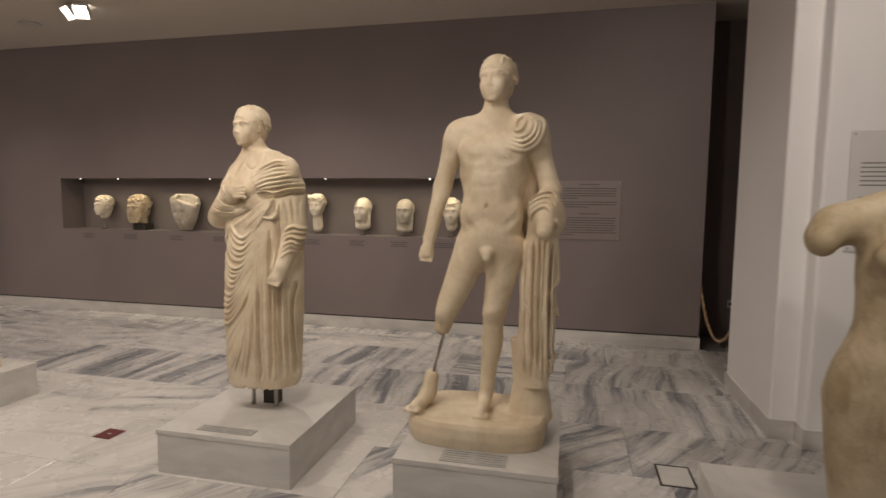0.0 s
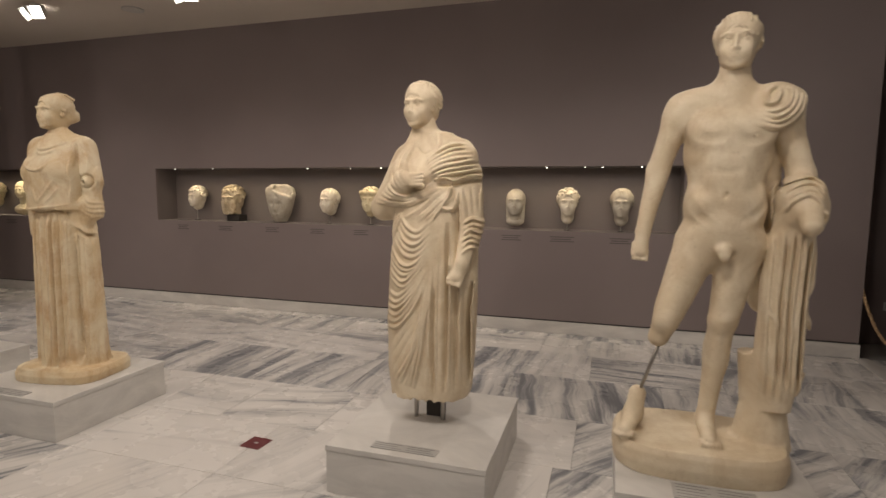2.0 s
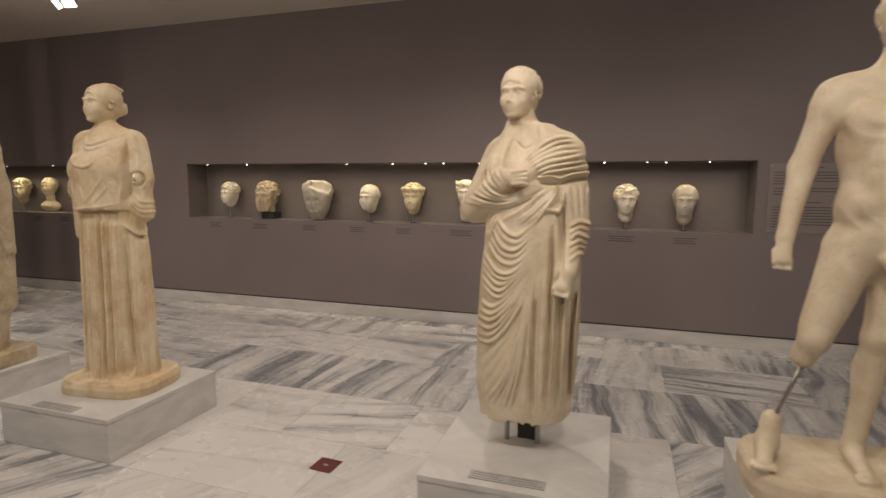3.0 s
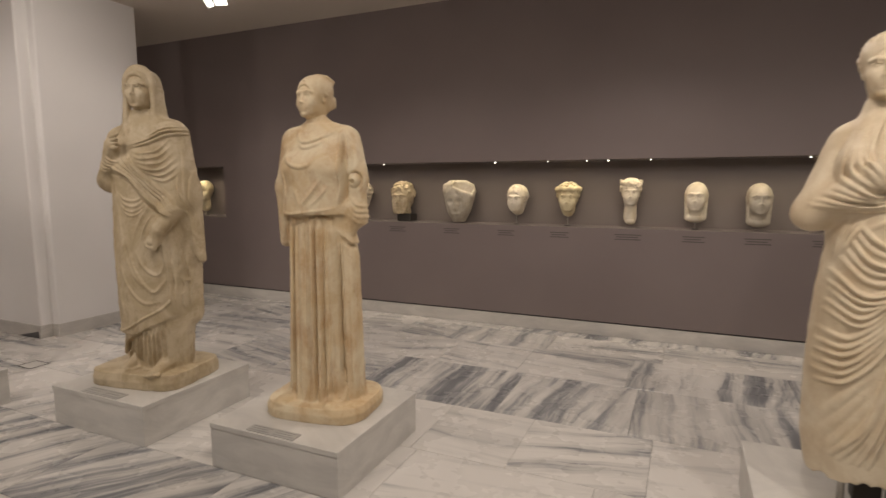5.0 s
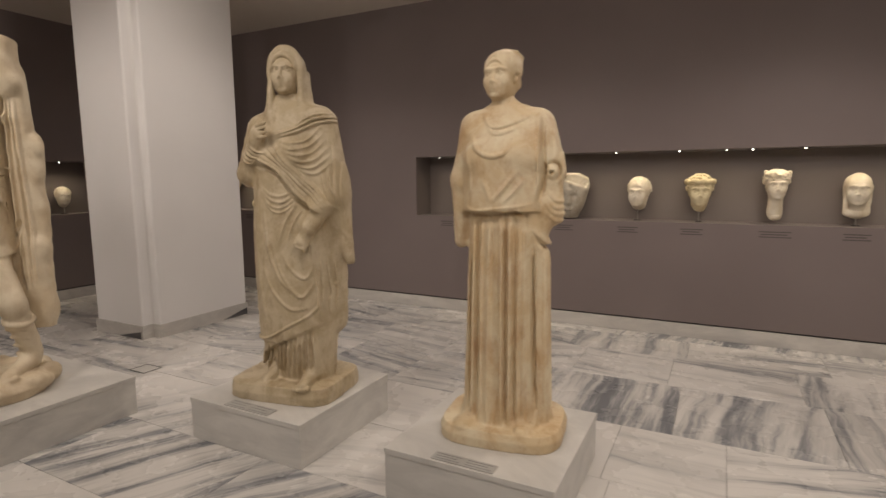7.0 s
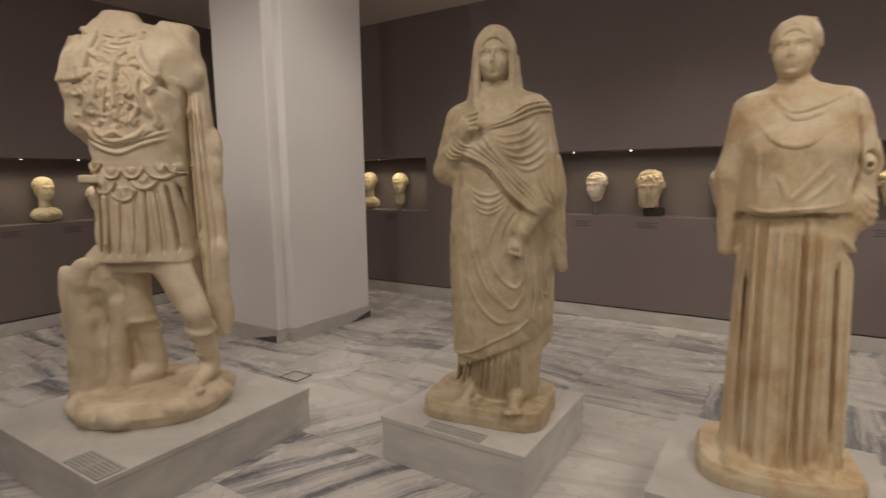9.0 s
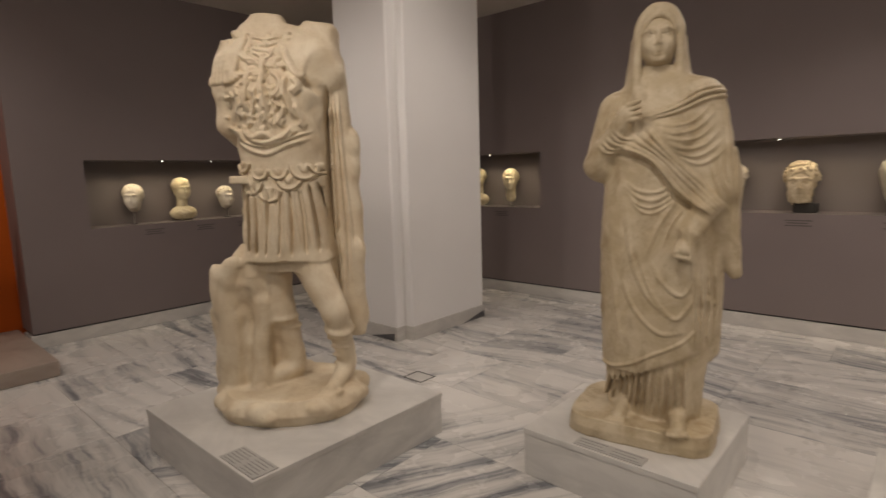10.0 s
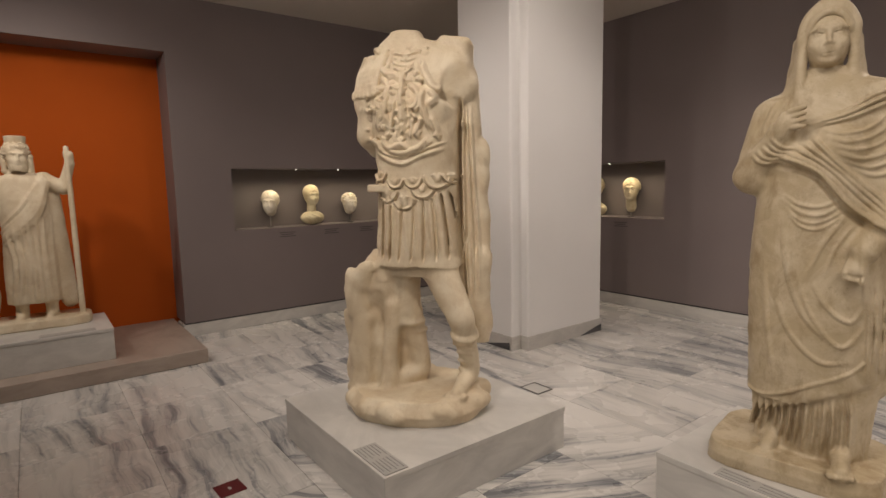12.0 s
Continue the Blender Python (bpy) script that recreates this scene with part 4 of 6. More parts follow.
    fist(c, (0.195, -0.14, 0.92), (0.18, -0.165, 0.865), 0.038)
    head(c, (-0.075, -0.02, 1.77), 0.98, -15, 2, "short", 0.1)
    for x in np.arange(-0.2, 0.2, 0.045):
        c.cap((x, -0.2, 0.14 + random.uniform(-0.01, 0.012)), (x + 0.02, 0.2, 0.14), 0.018, 0.018, 0.012, True)
    c.rough(0.002, 30)
    ob = c.skin("statue", MARBLE, pose(-1.86, 3.06, 0.26))
    return tagged(ob, "cream marble figure in a heavily folded mantle on steel rods", "statue")


def pleats(c, lo, hi, cx, cy, n, depth, twist=0.0):
    """Upright flutes round a skirt."""
    def fn(x, y, z):
        a = np.arctan2(x - cx, -(y - cy)) * n + twist * z + 0.9 * np.sin(2.3 * np.arctan2(x - cx, -(y - cy)) + 1.2 * z)
        return depth * (1.0 - 2.0 * np.sqrt(np.abs(np.cos(a / 2))))
    c.wave(lo, hi, fn)


def peplos_statue():
    c = Clay((-0.42, -0.4, -0.02), (0.46, 0.36, 2.04), 0.0055)
    c.loft([(0.06, 0.045, 0, 0.245, 0.19), (0.15, 0.045, 0, 0.225, 0.17), (0.5, 0.045, 0, 0.212, 0.16), (0.9, 0.045, 0, 0.2, 0.15), (1.2, 0.04, 0, 0.185, 0.14)], 0.02)
    pleats(c, (-0.4, -0.4, 0.05), (0.45, 0.36, 1.2), 0.045, 0.0, 20, 0.007)
    c.loft([(1.165, 0.03, -0.01, 0.205, 0.172), (1.25, 0.03, -0.01, 0.205, 0.168), (1.42, 0.03, -0.015, 0.205, 0.165), (1.55, 0.035, 0.0, 0.205, 0.13), (1.62, 0.04, 0.01, 0.15, 0.1), (1.67, 0.03, 0.02, 0.08, 0.08)], 0.02, 2.4)
    for x in (-0.06, 0.115):
        c.ell((x, -0.12, 1.43), (0.075, 0.055, 0.07), 0.05)
    # shoulders, sleeves and the broken arm
    c.cap((-0.13, 0.02, 1.58), (-0.2, 0.01, 1.32), 0.075, 0.06, 0.05)
    c.cap((-0.2, 0.01, 1.32), (-0.205, 0.0, 1.0), 0.058, 0.035, 0.03)
    c.cap((0.19, 0.02, 1.58), (0.255, 0.0, 1.36), 0.08, 0.075, 0.05)
    c.cap((0.25, 0.0, 1.36), (0.265, -0.0, 1.15), 0.06, 0.06, 0.03)
    c.cap((0.245, -0.02, 1.2), (0.2, -0.03, 1.0), 0.06, 0.035, 0.03)
    c.ell((0.285, -0.075, 1.36), (0.04, 0.06, 0.052), 0.012, cut=True)
    c.ell((0.27, -0.045, 1.355), (0.03, 0.05, 0.042), 0.008)
    c.ell((0.272, -0.1, 1.352), (0.012, 0.05, 0.012), 0.004, cut=True)
    r = Relief(c)
    for a, b, d in ([(-0.07, 1.15), (-0.078, 0.782), (-0.078, 0.101)], [(0.006, 1.15), (0.003, 0.786), (0.009, 0.11)], [(0.064, 1.13), (0.069, 0.789), (0.072, 0.104)], [(0.118, 1.13), (0.115, 0.728), (0.121, 0.103)], [(0.186, 1.03), (0.197, 0.606), (0.211, 0.114)], [(-0.121, 0.972), (-0.127, 0.584), (-0.129, 0.095)]):
        r.groove((a, b, d), 0.013, 0.022, 0.15)
    r.family([(-0.102, 1.13), (-0.106, 0.781), (-0.107, 0.097)], [(0.161, 1.1), (0.163, 0.731), (0.17, 0.109)], 8, 0.015, 0.016, 0.05, 0.003)
    r.family([(0.248, 0.984), (0.254, 0.61), (0.266, 0.12)], [(0.294, 0.985), (0.301, 0.613), (0.314, 0.145)], 2, 0.018, 0.014, 0.1)
    # neck folds and breast
    r.ridge([(-0.071, 1.65), (-0.032, 1.59), (0.008, 1.57), (0.089, 1.59), (0.182, 1.64)], 0.014, 0.016)
    r.ridge([(-0.052, 1.6), (0.001, 1.54), (0.068, 1.55), (0.129, 1.58)], 0.012, 0.01)
    r.ridge([(-0.116, 1.53), (-0.07, 1.46), (-0.009, 1.43), (0.052, 1.44), (0.106, 1.49)], 0.014, 0.012)
    r.ridge([(-0.126, 1.44), (-0.115, 1.35), (-0.113, 1.23)], 0.012, 0.008)
    r.ridge([(-0.002, 1.21), (0.061, 1.28), (0.123, 1.36)], 0.013, 0.009)
    r.ridge([(0.052, 1.21), (0.107, 1.26), (0.156, 1.32)], 0.012, 0.007)
    r.ridge([(-0.047, 1.32), (-0.021, 1.26), (-0.009, 1.21)], 0.014, 0.006)
    r.groove([(0.221, 1.62), (0.228, 1.52), (0.235, 1.33), (0.213, 1.22)], 0.012, 0.016)
    r.ridge([(0.195, 1.64), (0.209, 1.52), (0.215, 1.33), (0.2, 1.22)], 0.012, 0.012)
    r.ridge([(-0.149, 1.19), (-0.086, 1.17), (0.024, 1.18), (0.119, 1.19), (0.213, 1.21)], 0.009, 0.006, 0.25)
    r.groove([(-0.136, 1.15), (-0.018, 1.14), (0.105, 1.16), (0.158, 1.14)], 0.012, 0.012, 0.25)
    # sleeve folds and the hanging corner
    r.family([(0.259, 1.58), (0.283, 1.5), (0.288, 1.41)], [(0.322, 1.55), (0.346, 1.46), (0.357, 1.38)], 3, 0.014, 0.01)
    r.family([(0.253, 1.27), (0.291, 1.22), (0.342, 1.21)], [(0.245, 1.18), (0.289, 1.12), (0.367, 1.13)], 4, 0.012, 0.007)
    r.ridge([(0.19, 1.08), (0.235, 1.03), (0.287, 1), (0.366, 1.08)], 0.014, 0.012, 0.2)
    r.groove([(0.196, 1.03), (0.248, 0.984), (0.293, 0.967), (0.359, 1.02)], 0.014, 0.012, 0.2)
    r.press(0.08)
    c.cap((0.02, 0.02, 1.6), (0.01, 0.0, 1.75), 0.055, 0.05, 0.04)
    c.cap((0.02, 0.03, 1.66), (-0.13, 0.02, 1.59), 0.05, 0.06, 0.05)
    c.cap((0.03, 0.03, 1.66), (0.19, 0.02, 1.59), 0.05, 0.06, 0.05)
    head(c, (0.005, -0.01, 1.822), 0.96, -14, 0, "bun", 0.1)
    for x in (-0.14, 0.17):
        c.ell((x, -0.17, 0.085), (0.05, 0.08, 0.028), 0.04)
    c.loft([(0.0, 0.035, 0, 0.315, 0.265), (0.05, 0.035, 0, 0.32, 0.27), (0.085, 0.035, 0, 0.305, 0.255)], 0.015, 3.6)
    c.rough(0.002, 28)
    ob = c.skin("statue", HONEY, pose(-4.59, 3.02, 0.26, 0, 0, 8))
    return tagged(ob, "honey-stained marble woman in a long pleated robe", "statue")


def veiled_statue():
    c = Clay((-0.45, -0.42, -0.02), (0.56, 0.4, 2.2), 0.0055)
    c.loft([(0.08, 0.07, 0, 0.2, 0.165), (0.35, 0.07, 0, 0.225, 0.17), (0.4, 0.07, 0, 0.23, 0.17)], 0.02)
    pleats(c, (-0.4, -0.4, 0.06), (0.5, 0.36, 0.6), 0.07, 0.0, 30, 0.014)
    c.loft([(0.34, 0.06, 0, 0.245, 0.185), (0.7, 0.06, 0, 0.258, 0.19), (1.0, 0.06, 0, 0.262, 0.185), (1.2, 0.05, 0, 0.24, 0.175), (1.4, 0.06, 0, 0.24, 0.17), (1.6, 0.07, 0.01, 0.23, 0.15), (1.72, 0.07, 0.02, 0.19, 0.12), (1.82, 0.06, 0.03, 0.09, 0.08)], 0.02, 2.2)
    # the hem rises to the side
    c.box((0.2, -0.25, 0.26), (0.34, 0.2, 0.14), 0.02, 0.02, (0, -24, 0), True)
    c.loft([(0.08, 0.11, 0.0, 0.185, 0.15), (0.6, 0.12, 0, 0.2, 0.16)], 0.02)
    # arm across the breast
    c.cap((-0.13, 0.0, 1.63), (-0.2, -0.05, 1.37), 0.095, 0.08, 0.05)
    c.cap((-0.2, -0.06, 1.36), (-0.07, -0.16, 1.55), 0.07, 0.05, 0.03)
    c.ell((-0.045, -0.185, 1.59), (0.04, 0.032, 0.05), 0.015, (0, 25, 0))
    for i in range(4):
        c.cap((-0.035 + i * 0.004, -0.2, 1.635 - i * 0.022), (0.02, -0.205, 1.65 - i * 0.026), 0.012, 0.009, 0.004)
    # mantle over the other arm, hanging in a point
    c.cap((0.25, 0.02, 1.66), (0.33, 0.0, 1.25), 0.1, 0.1, 0.06)
    c.cap((0.33, 0.02, 1.3), (0.42, 0.02, 0.84), 0.085, 0.03, 0.04)
    c.cap((0.28, 0.05, 1.2), (0.3, 0.06, 0.45), 0.1, 0.07, 0.04)
    c.cap((0.33, -0.02, 1.25), (0.25, -0.16, 1.05), 0.07, 0.05, 0.03)
    fist(c, (0.245, -0.17, 1.04), (0.23, -0.19, 0.97), 0.036)
    c.ell((0.135, -0.13, 1.48), (0.08, 0.06, 0.075), 0.05)
    c.ell((-0.03, -0.12, 1.45), (0.075, 0.05, 0.07), 0.05)
    r = Relief(c)
    r.family([(0.03, 1.59), (0.141, 1.62), (0.248, 1.69), (0.35, 1.71)], [(0.042, 1.57), (0.169, 1.6), (0.29, 1.65), (0.386, 1.67)], 3, 0.011, 0.022, 0.15, 0.002)
    r.family([(0.042, 1.53), (0.155, 1.4), (0.282, 1.27), (0.41, 1.13)], [(-0.079, 1.45), (0.072, 1.38), (0.201, 1.23), (0.337, 1.13)], 5, 0.014, 0.026, 0.1, 0.003)
    r.groove([(-0.088, 1.41), (0.058, 1.36), (0.185, 1.2), (0.317, 1.1)], 0.014, 0.016)
    r.family([(-0.097, 1.53), (-0.056, 1.49), (0.002, 1.48)], [(-0.188, 1.46), (-0.133, 1.42), (-0.068, 1.43)], 5, 0.011, 0.012)
    r.family([(-0.103, 1.71), (-0.133, 1.61), (-0.17, 1.53)], [(-0.039, 1.72), (-0.068, 1.62), (-0.091, 1.54)], 3, 0.014, 0.009)
    r.family([(0.087, 1.55), (0.164, 1.53), (0.239, 1.56), (0.311, 1.63)], [(0.183, 1.39), (0.253, 1.36), (0.316, 1.37), (0.372, 1.43)], 6, 0.01, 0.007)
    r.family([(0.357, 1.65), (0.387, 1.44), (0.402, 1.22), (0.404, 0.953)], [(0.408, 1.62), (0.433, 1.41), (0.444, 1.2), (0.452, 0.887)], 3, 0.013, 0.012)
    r.family([(0.322, 1.36), (0.35, 1.25), (0.388, 1.17)], [(0.352, 1.41), (0.375, 1.28), (0.413, 1.2)], 2, 0.012, 0.012)
    # belly and thigh
    r.family([(-0.044, 1.28), (0.015, 1.24), (0.096, 1.23), (0.173, 1.27)], [(-0.032, 1.2), (0.027, 1.14), (0.102, 1.14), (0.202, 1.22)], 4, 0.009, 0.007)
    r.family([(0.196, 1.21), (0.136, 1.12), (0.092, 1.03), (0.058, 0.921)], [(0.213, 1.16), (0.176, 1.1), (0.143, 1.03), (0.121, 0.942)], 2, 0.012, 0.009)
    r.ridge([(-0.049, 1.2), (-0.019, 0.965), (0.053, 0.762), (0.194, 0.609)], 0.014, 0.009)
    r.ridge([(0.029, 0.908), (0.089, 0.747), (0.193, 0.632), (0.264, 0.72)], 0.012, 0.01)
    r.ridge([(-0.067, 0.844), (0.007, 0.669), (0.12, 0.56), (0.228, 0.565)], 0.013, 0.008)
    r.ridge([(0.076, 0.911), (0.14, 0.798), (0.22, 0.745), (0.268, 0.834)], 0.012, 0.008)
    r.ridge([(-0.116, 0.992), (-0.091, 0.691), (-0.047, 0.449)], 0.014, 0.006)
    r.ridge([(0.241, 1.11), (0.255, 0.947), (0.263, 0.777)], 0.012, 0.01)
    # hem rising to the side and the pleats below
    hem = [(-0.187, 0.357), (-0.11, 0.351), (-0.004, 0.387), (0.104, 0.45), (0.219, 0.511), (0.285, 0.578)]
    r.ridge(hem, 0.01, 0.008, 0.05)
    r.family([(-0.135, 0.287), (-0.148, 0.214), (-0.168, 0.132)], [(0.238, 0.412), (0.246, 0.283), (0.242, 0.127)], 13, 0.011, 0.022, 0.25, 0.003)
    # cloth falling from the lowered arm
    r.family([(0.274, 0.9), (0.283, 0.717), (0.282, 0.483)], [(0.339, 0.903), (0.354, 0.694), (0.342, 0.49)], 4, 0.012, 0.012, 0.2)
    r.ridge([(0.269, 0.86), (0.321, 0.72), (0.365, 0.681)], 0.012, 0.01)
    r.press(0.08)
    # head under the veil
    c.cap((0.05, 0.02, 1.7), (0.055, 0.0, 1.88), 0.065, 0.056, 0.04)
    head(c, (0.06, -0.02, 1.95), 1.06, 11, 0, "none", 0.1)
    c.m = pose(0.06, -0.02, 1.95, 0, 0, 11)
    c.ell((0, 0.05, 0.036), (0.096, 0.112, 0.11), 0.02)
    c.cap((-0.03, -0.02, 0.118), (0.03, -0.02, 0.118), 0.028, 0.028, 0.04)
    pts = [(math.sin(a) * 0.09, -0.02 - 0.01 * math.cos(a), 0.014 + math.cos(a) * 0.118) for a in np.linspace(-1.9, 1.9, 19)]
    c.rope(pts, 0.015, 0.03)
    pts = [(math.sin(a) * 0.07, -0.044 - 0.022 * math.cos(a), 0.016 + math.cos(a) * 0.082) for a in np.linspace(-1.5, 1.5, 17)]
    c.rope(pts, 0.012, 0.012)
    for x in (-1, 1):
        for j in range(3):
            c.cap((x * (0.088 + 0.009 * j), -0.02 + 0.03 * j, 0.0), (x * (0.1 + 0.022 * j), -0.04 + 0.03 * j, -0.3), 0.02, 0.024, 0.02)
    c.m = Matrix.Identity(4)
    foot(c, (0.2, -0.06, 0.12), (0.23, -0.26, 0.11), 0.045)
    foot(c, (-0.06, -0.06, 0.11), (-0.06, -0.2, 0.1), 0.04)
    c.loft([(0.0, 0.03, 0, 0.35, 0.28), (0.05, 0.03, 0, 0.35, 0.285), (0.1, 0.03, 0, 0.34, 0.27)], 0.015, 5.0)
    c.rough(0.003, 34)
    ob = c.skin("statue", TAN, pose(-5.99, 2.97, 0.26, 0, 0, 10))
    return tagged(ob, "weathered tan marble woman wrapped in a veil", "statue")


def cuirass_statue():
    c = Clay((-0.58, -0.5, -0.02), (0.56, 0.42, 2.34), 0.0055)
    # skirt, waist and breastplate
    c.loft([(0.88, 0.0, 0.0, 0.255, 0.19), (1.0, 0, 0, 0.245, 0.185), (1.25, 0, 0, 0.235, 0.178), (1.42, 0, 0, 0.225, 0.17)], 0.02, 2.2)
    c.loft([(1.3, 0, 0, 0.232, 0.175), (1.42, 0, 0, 0.24, 0.178), (1.6, 0, -0.005, 0.25, 0.185), (1.85, -0.01, 0, 0.275, 0.175), (2.0, -0.01, 0.02, 0.275, 0.15), (2.12, -0.03, 0.04, 0.24, 0.12), (2.2, -0.05, 0.05, 0.17, 0.1), (2.26, -0.065, 0.05, 0.08, 0.07)], 0.02, 2.3)
    for x in (-0.095, 0.09):
        c.ell((x, -0.12, 1.8), (0.11, 0.06, 0.1), 0.05)
    # leather straps of the skirt
    r = Relief(c)
    for top, low in ([(-0.281, 1.33), (-0.313, 0.98)], [(-0.237, 1.32), (-0.265, 0.953)], [(-0.189, 1.27), (-0.204, 0.926)], [(-0.128, 1.25), (-0.15, 0.912)], [(-0.061, 1.24), (-0.088, 0.912)], [(0.013, 1.27), (-0.014, 0.912)], [(0.067, 1.28), (0.06, 0.912)], [(0.113, 1.29), (0.134, 0.918)], [(0.163, 1.31), (0.2, 0.924)], [(0.206, 1.32), (0.253, 0.937)]):
        r.groove((top, ((top[0] + low[0]) / 2 + 0.006, (top[1] + low[1]) / 2), low), 0.009, 0.024, 0.06)
    r.family([(-0.262, 1.31), (-0.28, 1.15), (-0.294, 0.946)], [(0.186, 1.31), (0.207, 1.14), (0.234, 0.944)], 13, 0.016, 0.012, 0.1, 0.002)
    # two rows of rounded lappets with rims
    for x, z, w in ((-0.257, 1.41, 0.068), (-0.151, 1.34, 0.067), (-0.045, 1.3, 0.069), (0.066, 1.36, 0.066), (0.15, 1.42, 0.071), (0.225, 1.42, 0.045), (-0.201, 1.44, 0.047), (-0.095, 1.4, 0.05), (0.011, 1.4, 0.05)):
        arc = [(x + w * math.sin(a), z - 1.1 * w * math.cos(a)) for a in np.linspace(-1.5, 1.5, 7)]
        r.ridge(arc, 0.009, 0.014, 0.02)
        r.ridge([(x - 0.3 * w, z), (x, z - 0.5 * w), (x + 0.3 * w, z)], 0.016, 0.01, 0.02)
        r.groove([(x + 1.22 * w * math.sin(a), z - 1.32 * w * math.cos(a)) for a in np.linspace(-1.3, 1.3, 7)], 0.007, 0.012, 0.05)
    # waist sash
    r.ridge([(-0.216, 1.56), (-0.144, 1.51), (-0.045, 1.48), (0.062, 1.52), (0.187, 1.56)], 0.014, 0.014, 0.1)
    r.ridge([(-0.214, 1.59), (-0.142, 1.54), (-0.043, 1.52), (0.063, 1.55), (0.201, 1.6)], 0.008, 0.014, 0.1)
    # worn relief on the breast: a trophy between two small figures
    r.family([(-0.11, 2.12), (-0.026, 2.1), (0.045, 2.12)], [(-0.101, 2.03), (-0.03, 2), (0.029, 2.03)], 4, 0.01, 0.02, 0.1)
    r.ridge([(-0.037, 2), (-0.038, 1.81), (-0.032, 1.63)], 0.024, 0.034, 0.1)
    r.family([(-0.083, 1.84), (-0.094, 1.73), (-0.119, 1.63)], [(0.019, 1.78), (0.016, 1.7), (0.007, 1.62)], 4, 0.011, 0.022, 0.1)
    for line in ([(-0.191, 2.06), (-0.145, 2), (-0.09, 1.99), (-0.052, 1.95)], [(-0.269, 1.98), (-0.198, 1.92), (-0.126, 1.91), (-0.053, 1.92)], [(-0.163, 1.97), (-0.126, 1.91), (-0.15, 1.81), (-0.129, 1.69)], [(-0.001, 1.93), (0.055, 1.87), (0.04, 1.8), (-0.007, 1.78)], [(0.088, 1.9), (0.073, 1.82), (0.096, 1.74), (0.125, 1.66)], [(0.114, 1.89), (0.151, 1.84), (0.104, 1.8)], [(0.077, 1.74), (0.055, 1.68), (0.027, 1.63)], [(0.122, 1.75), (0.158, 1.66), (0.144, 1.62)], [(-0.179, 1.63), (-0.121, 1.57), (-0.047, 1.59), (-0.002, 1.55)], [(-0.002, 1.55), (0.057, 1.57), (0.111, 1.62)], [(-0.253, 1.63), (-0.197, 1.6), (-0.176, 1.55)], [(-0.135, 1.56), (-0.049, 1.54), (0.037, 1.56)], [(-0.201, 1.86), (-0.179, 1.77), (-0.21, 1.68)]):
        r.ridge(line, 0.02, 0.026, 0.15)
        r.ridge([(p[0] + 0.016, p[1] - 0.012) for p in line[1:]], 0.012, 0.02, 0.2)
    for i in range(160):
        x, z, a = random.uniform(-0.3, 0.07), random.uniform(1.6, 2.16), random.uniform(0, 6.28)
        r.ridge([(x, z), (x + 0.02 * math.cos(a), z + 0.02 * math.sin(a)), (x + 0.03 * math.cos(a + 0.9), z + 0.03 * math.sin(a + 0.9))], random.uniform(0.011, 0.02), random.uniform(0.006, 0.024), 0.2)
        if i % 3 == 0:
            r.groove([(x + 0.02, z), (x + 0.03, z + 0.012), (x + 0.02, z + 0.02)], 0.008, 0.016, 0.2)
    r.ridge([(0.063, 2.06), (0.096, 1.97), (0.155, 1.9), (0.264, 1.87)], 0.024, 0.03, 0.1)
    r.press(0.06)
    # shoulders: strapped stump and broken face
    c.cap((-0.23, 0.02, 1.98), (-0.285, 0.0, 1.85), 0.105, 0.095, 0.05)
    c.cap((-0.28, 0.0, 1.85), (-0.3, 0.0, 1.66), 0.075, 0.07, 0.03)
    c.cap((-0.3, 0.0, 1.66), (-0.27, 0.06, 1.58), 0.066, 0.05, 0.02)
    for i in range(7):
        x = -0.36 + i * 0.026
        c.fold([(x + 0.05, 2.1), (x + 0.01, 2.0), (x - 0.005, 1.88)], 0.02, 0.004, 0.0, 7, False, 0.3)
    c.cap((0.2, 0.03, 2.02), (0.27, 0.04, 1.93), 0.12, 0.1, 0.04)
    c.box((0.215, 0.08, 2.06), (0.1, 0.085, 0.16), 0.04, 0.03, (0, 10, 0))
    c.cap((0.08, -0.06, 2.27), (0.1, 0.12, 2.22), 0.045, 0.05, 0.03, True)
    c.box((0.36, -0.14, 1.98), (0.12, 0.1, 0.2), 0.02, 0.03, (10, 20, 28), True)
    for i in range(7):
        c.box((0.24 + random.uniform(-0.07, 0.1), -0.13 + random.uniform(-0.03, 0.03), 1.88 + 0.055 * i), (0.06, 0.045, 0.05), 0.005, 0.012, (random.uniform(0, 90), random.uniform(0, 90), 30), True)
    # cloak down the side
    c.loft([(0.38, 0.35, 0.08, 0.06, 0.05), (0.6, 0.31, 0.1, 0.1, 0.07), (1.0, 0.29, 0.11, 0.12, 0.08), (1.5, 0.28, 0.11, 0.105, 0.08), (2.0, 0.26, 0.1, 0.1, 0.09), (2.18, 0.24, 0.09, 0.06, 0.06)], 0.03, 3.0)
    r = Relief(c)
    r.family([(0.285, 1.85), (0.281, 1.43), (0.284, 1.02), (0.296, 0.636)], [(0.324, 1.82), (0.335, 1.43), (0.36, 1.02), (0.367, 0.672)], 3, 0.012, 0.022, 0.1)
    r.groove([(0.271, 1.85), (0.257, 1.56), (0.253, 1.16), (0.261, 0.916)], 0.012, 0.03, 0.1)
    r.groove([(0.293, 1.09), (0.275, 0.916), (0.282, 0.636)], 0.01, 0.024, 0.1)
    r.press(0.16)
    for i in range(9):
        c.ell((0.365 + random.uniform(-0.015, 0.02), 0.09 + random.uniform(-0.03, 0.03), 0.5 + i * 0.13), (0.05, 0.06, 0.09), 0.04)
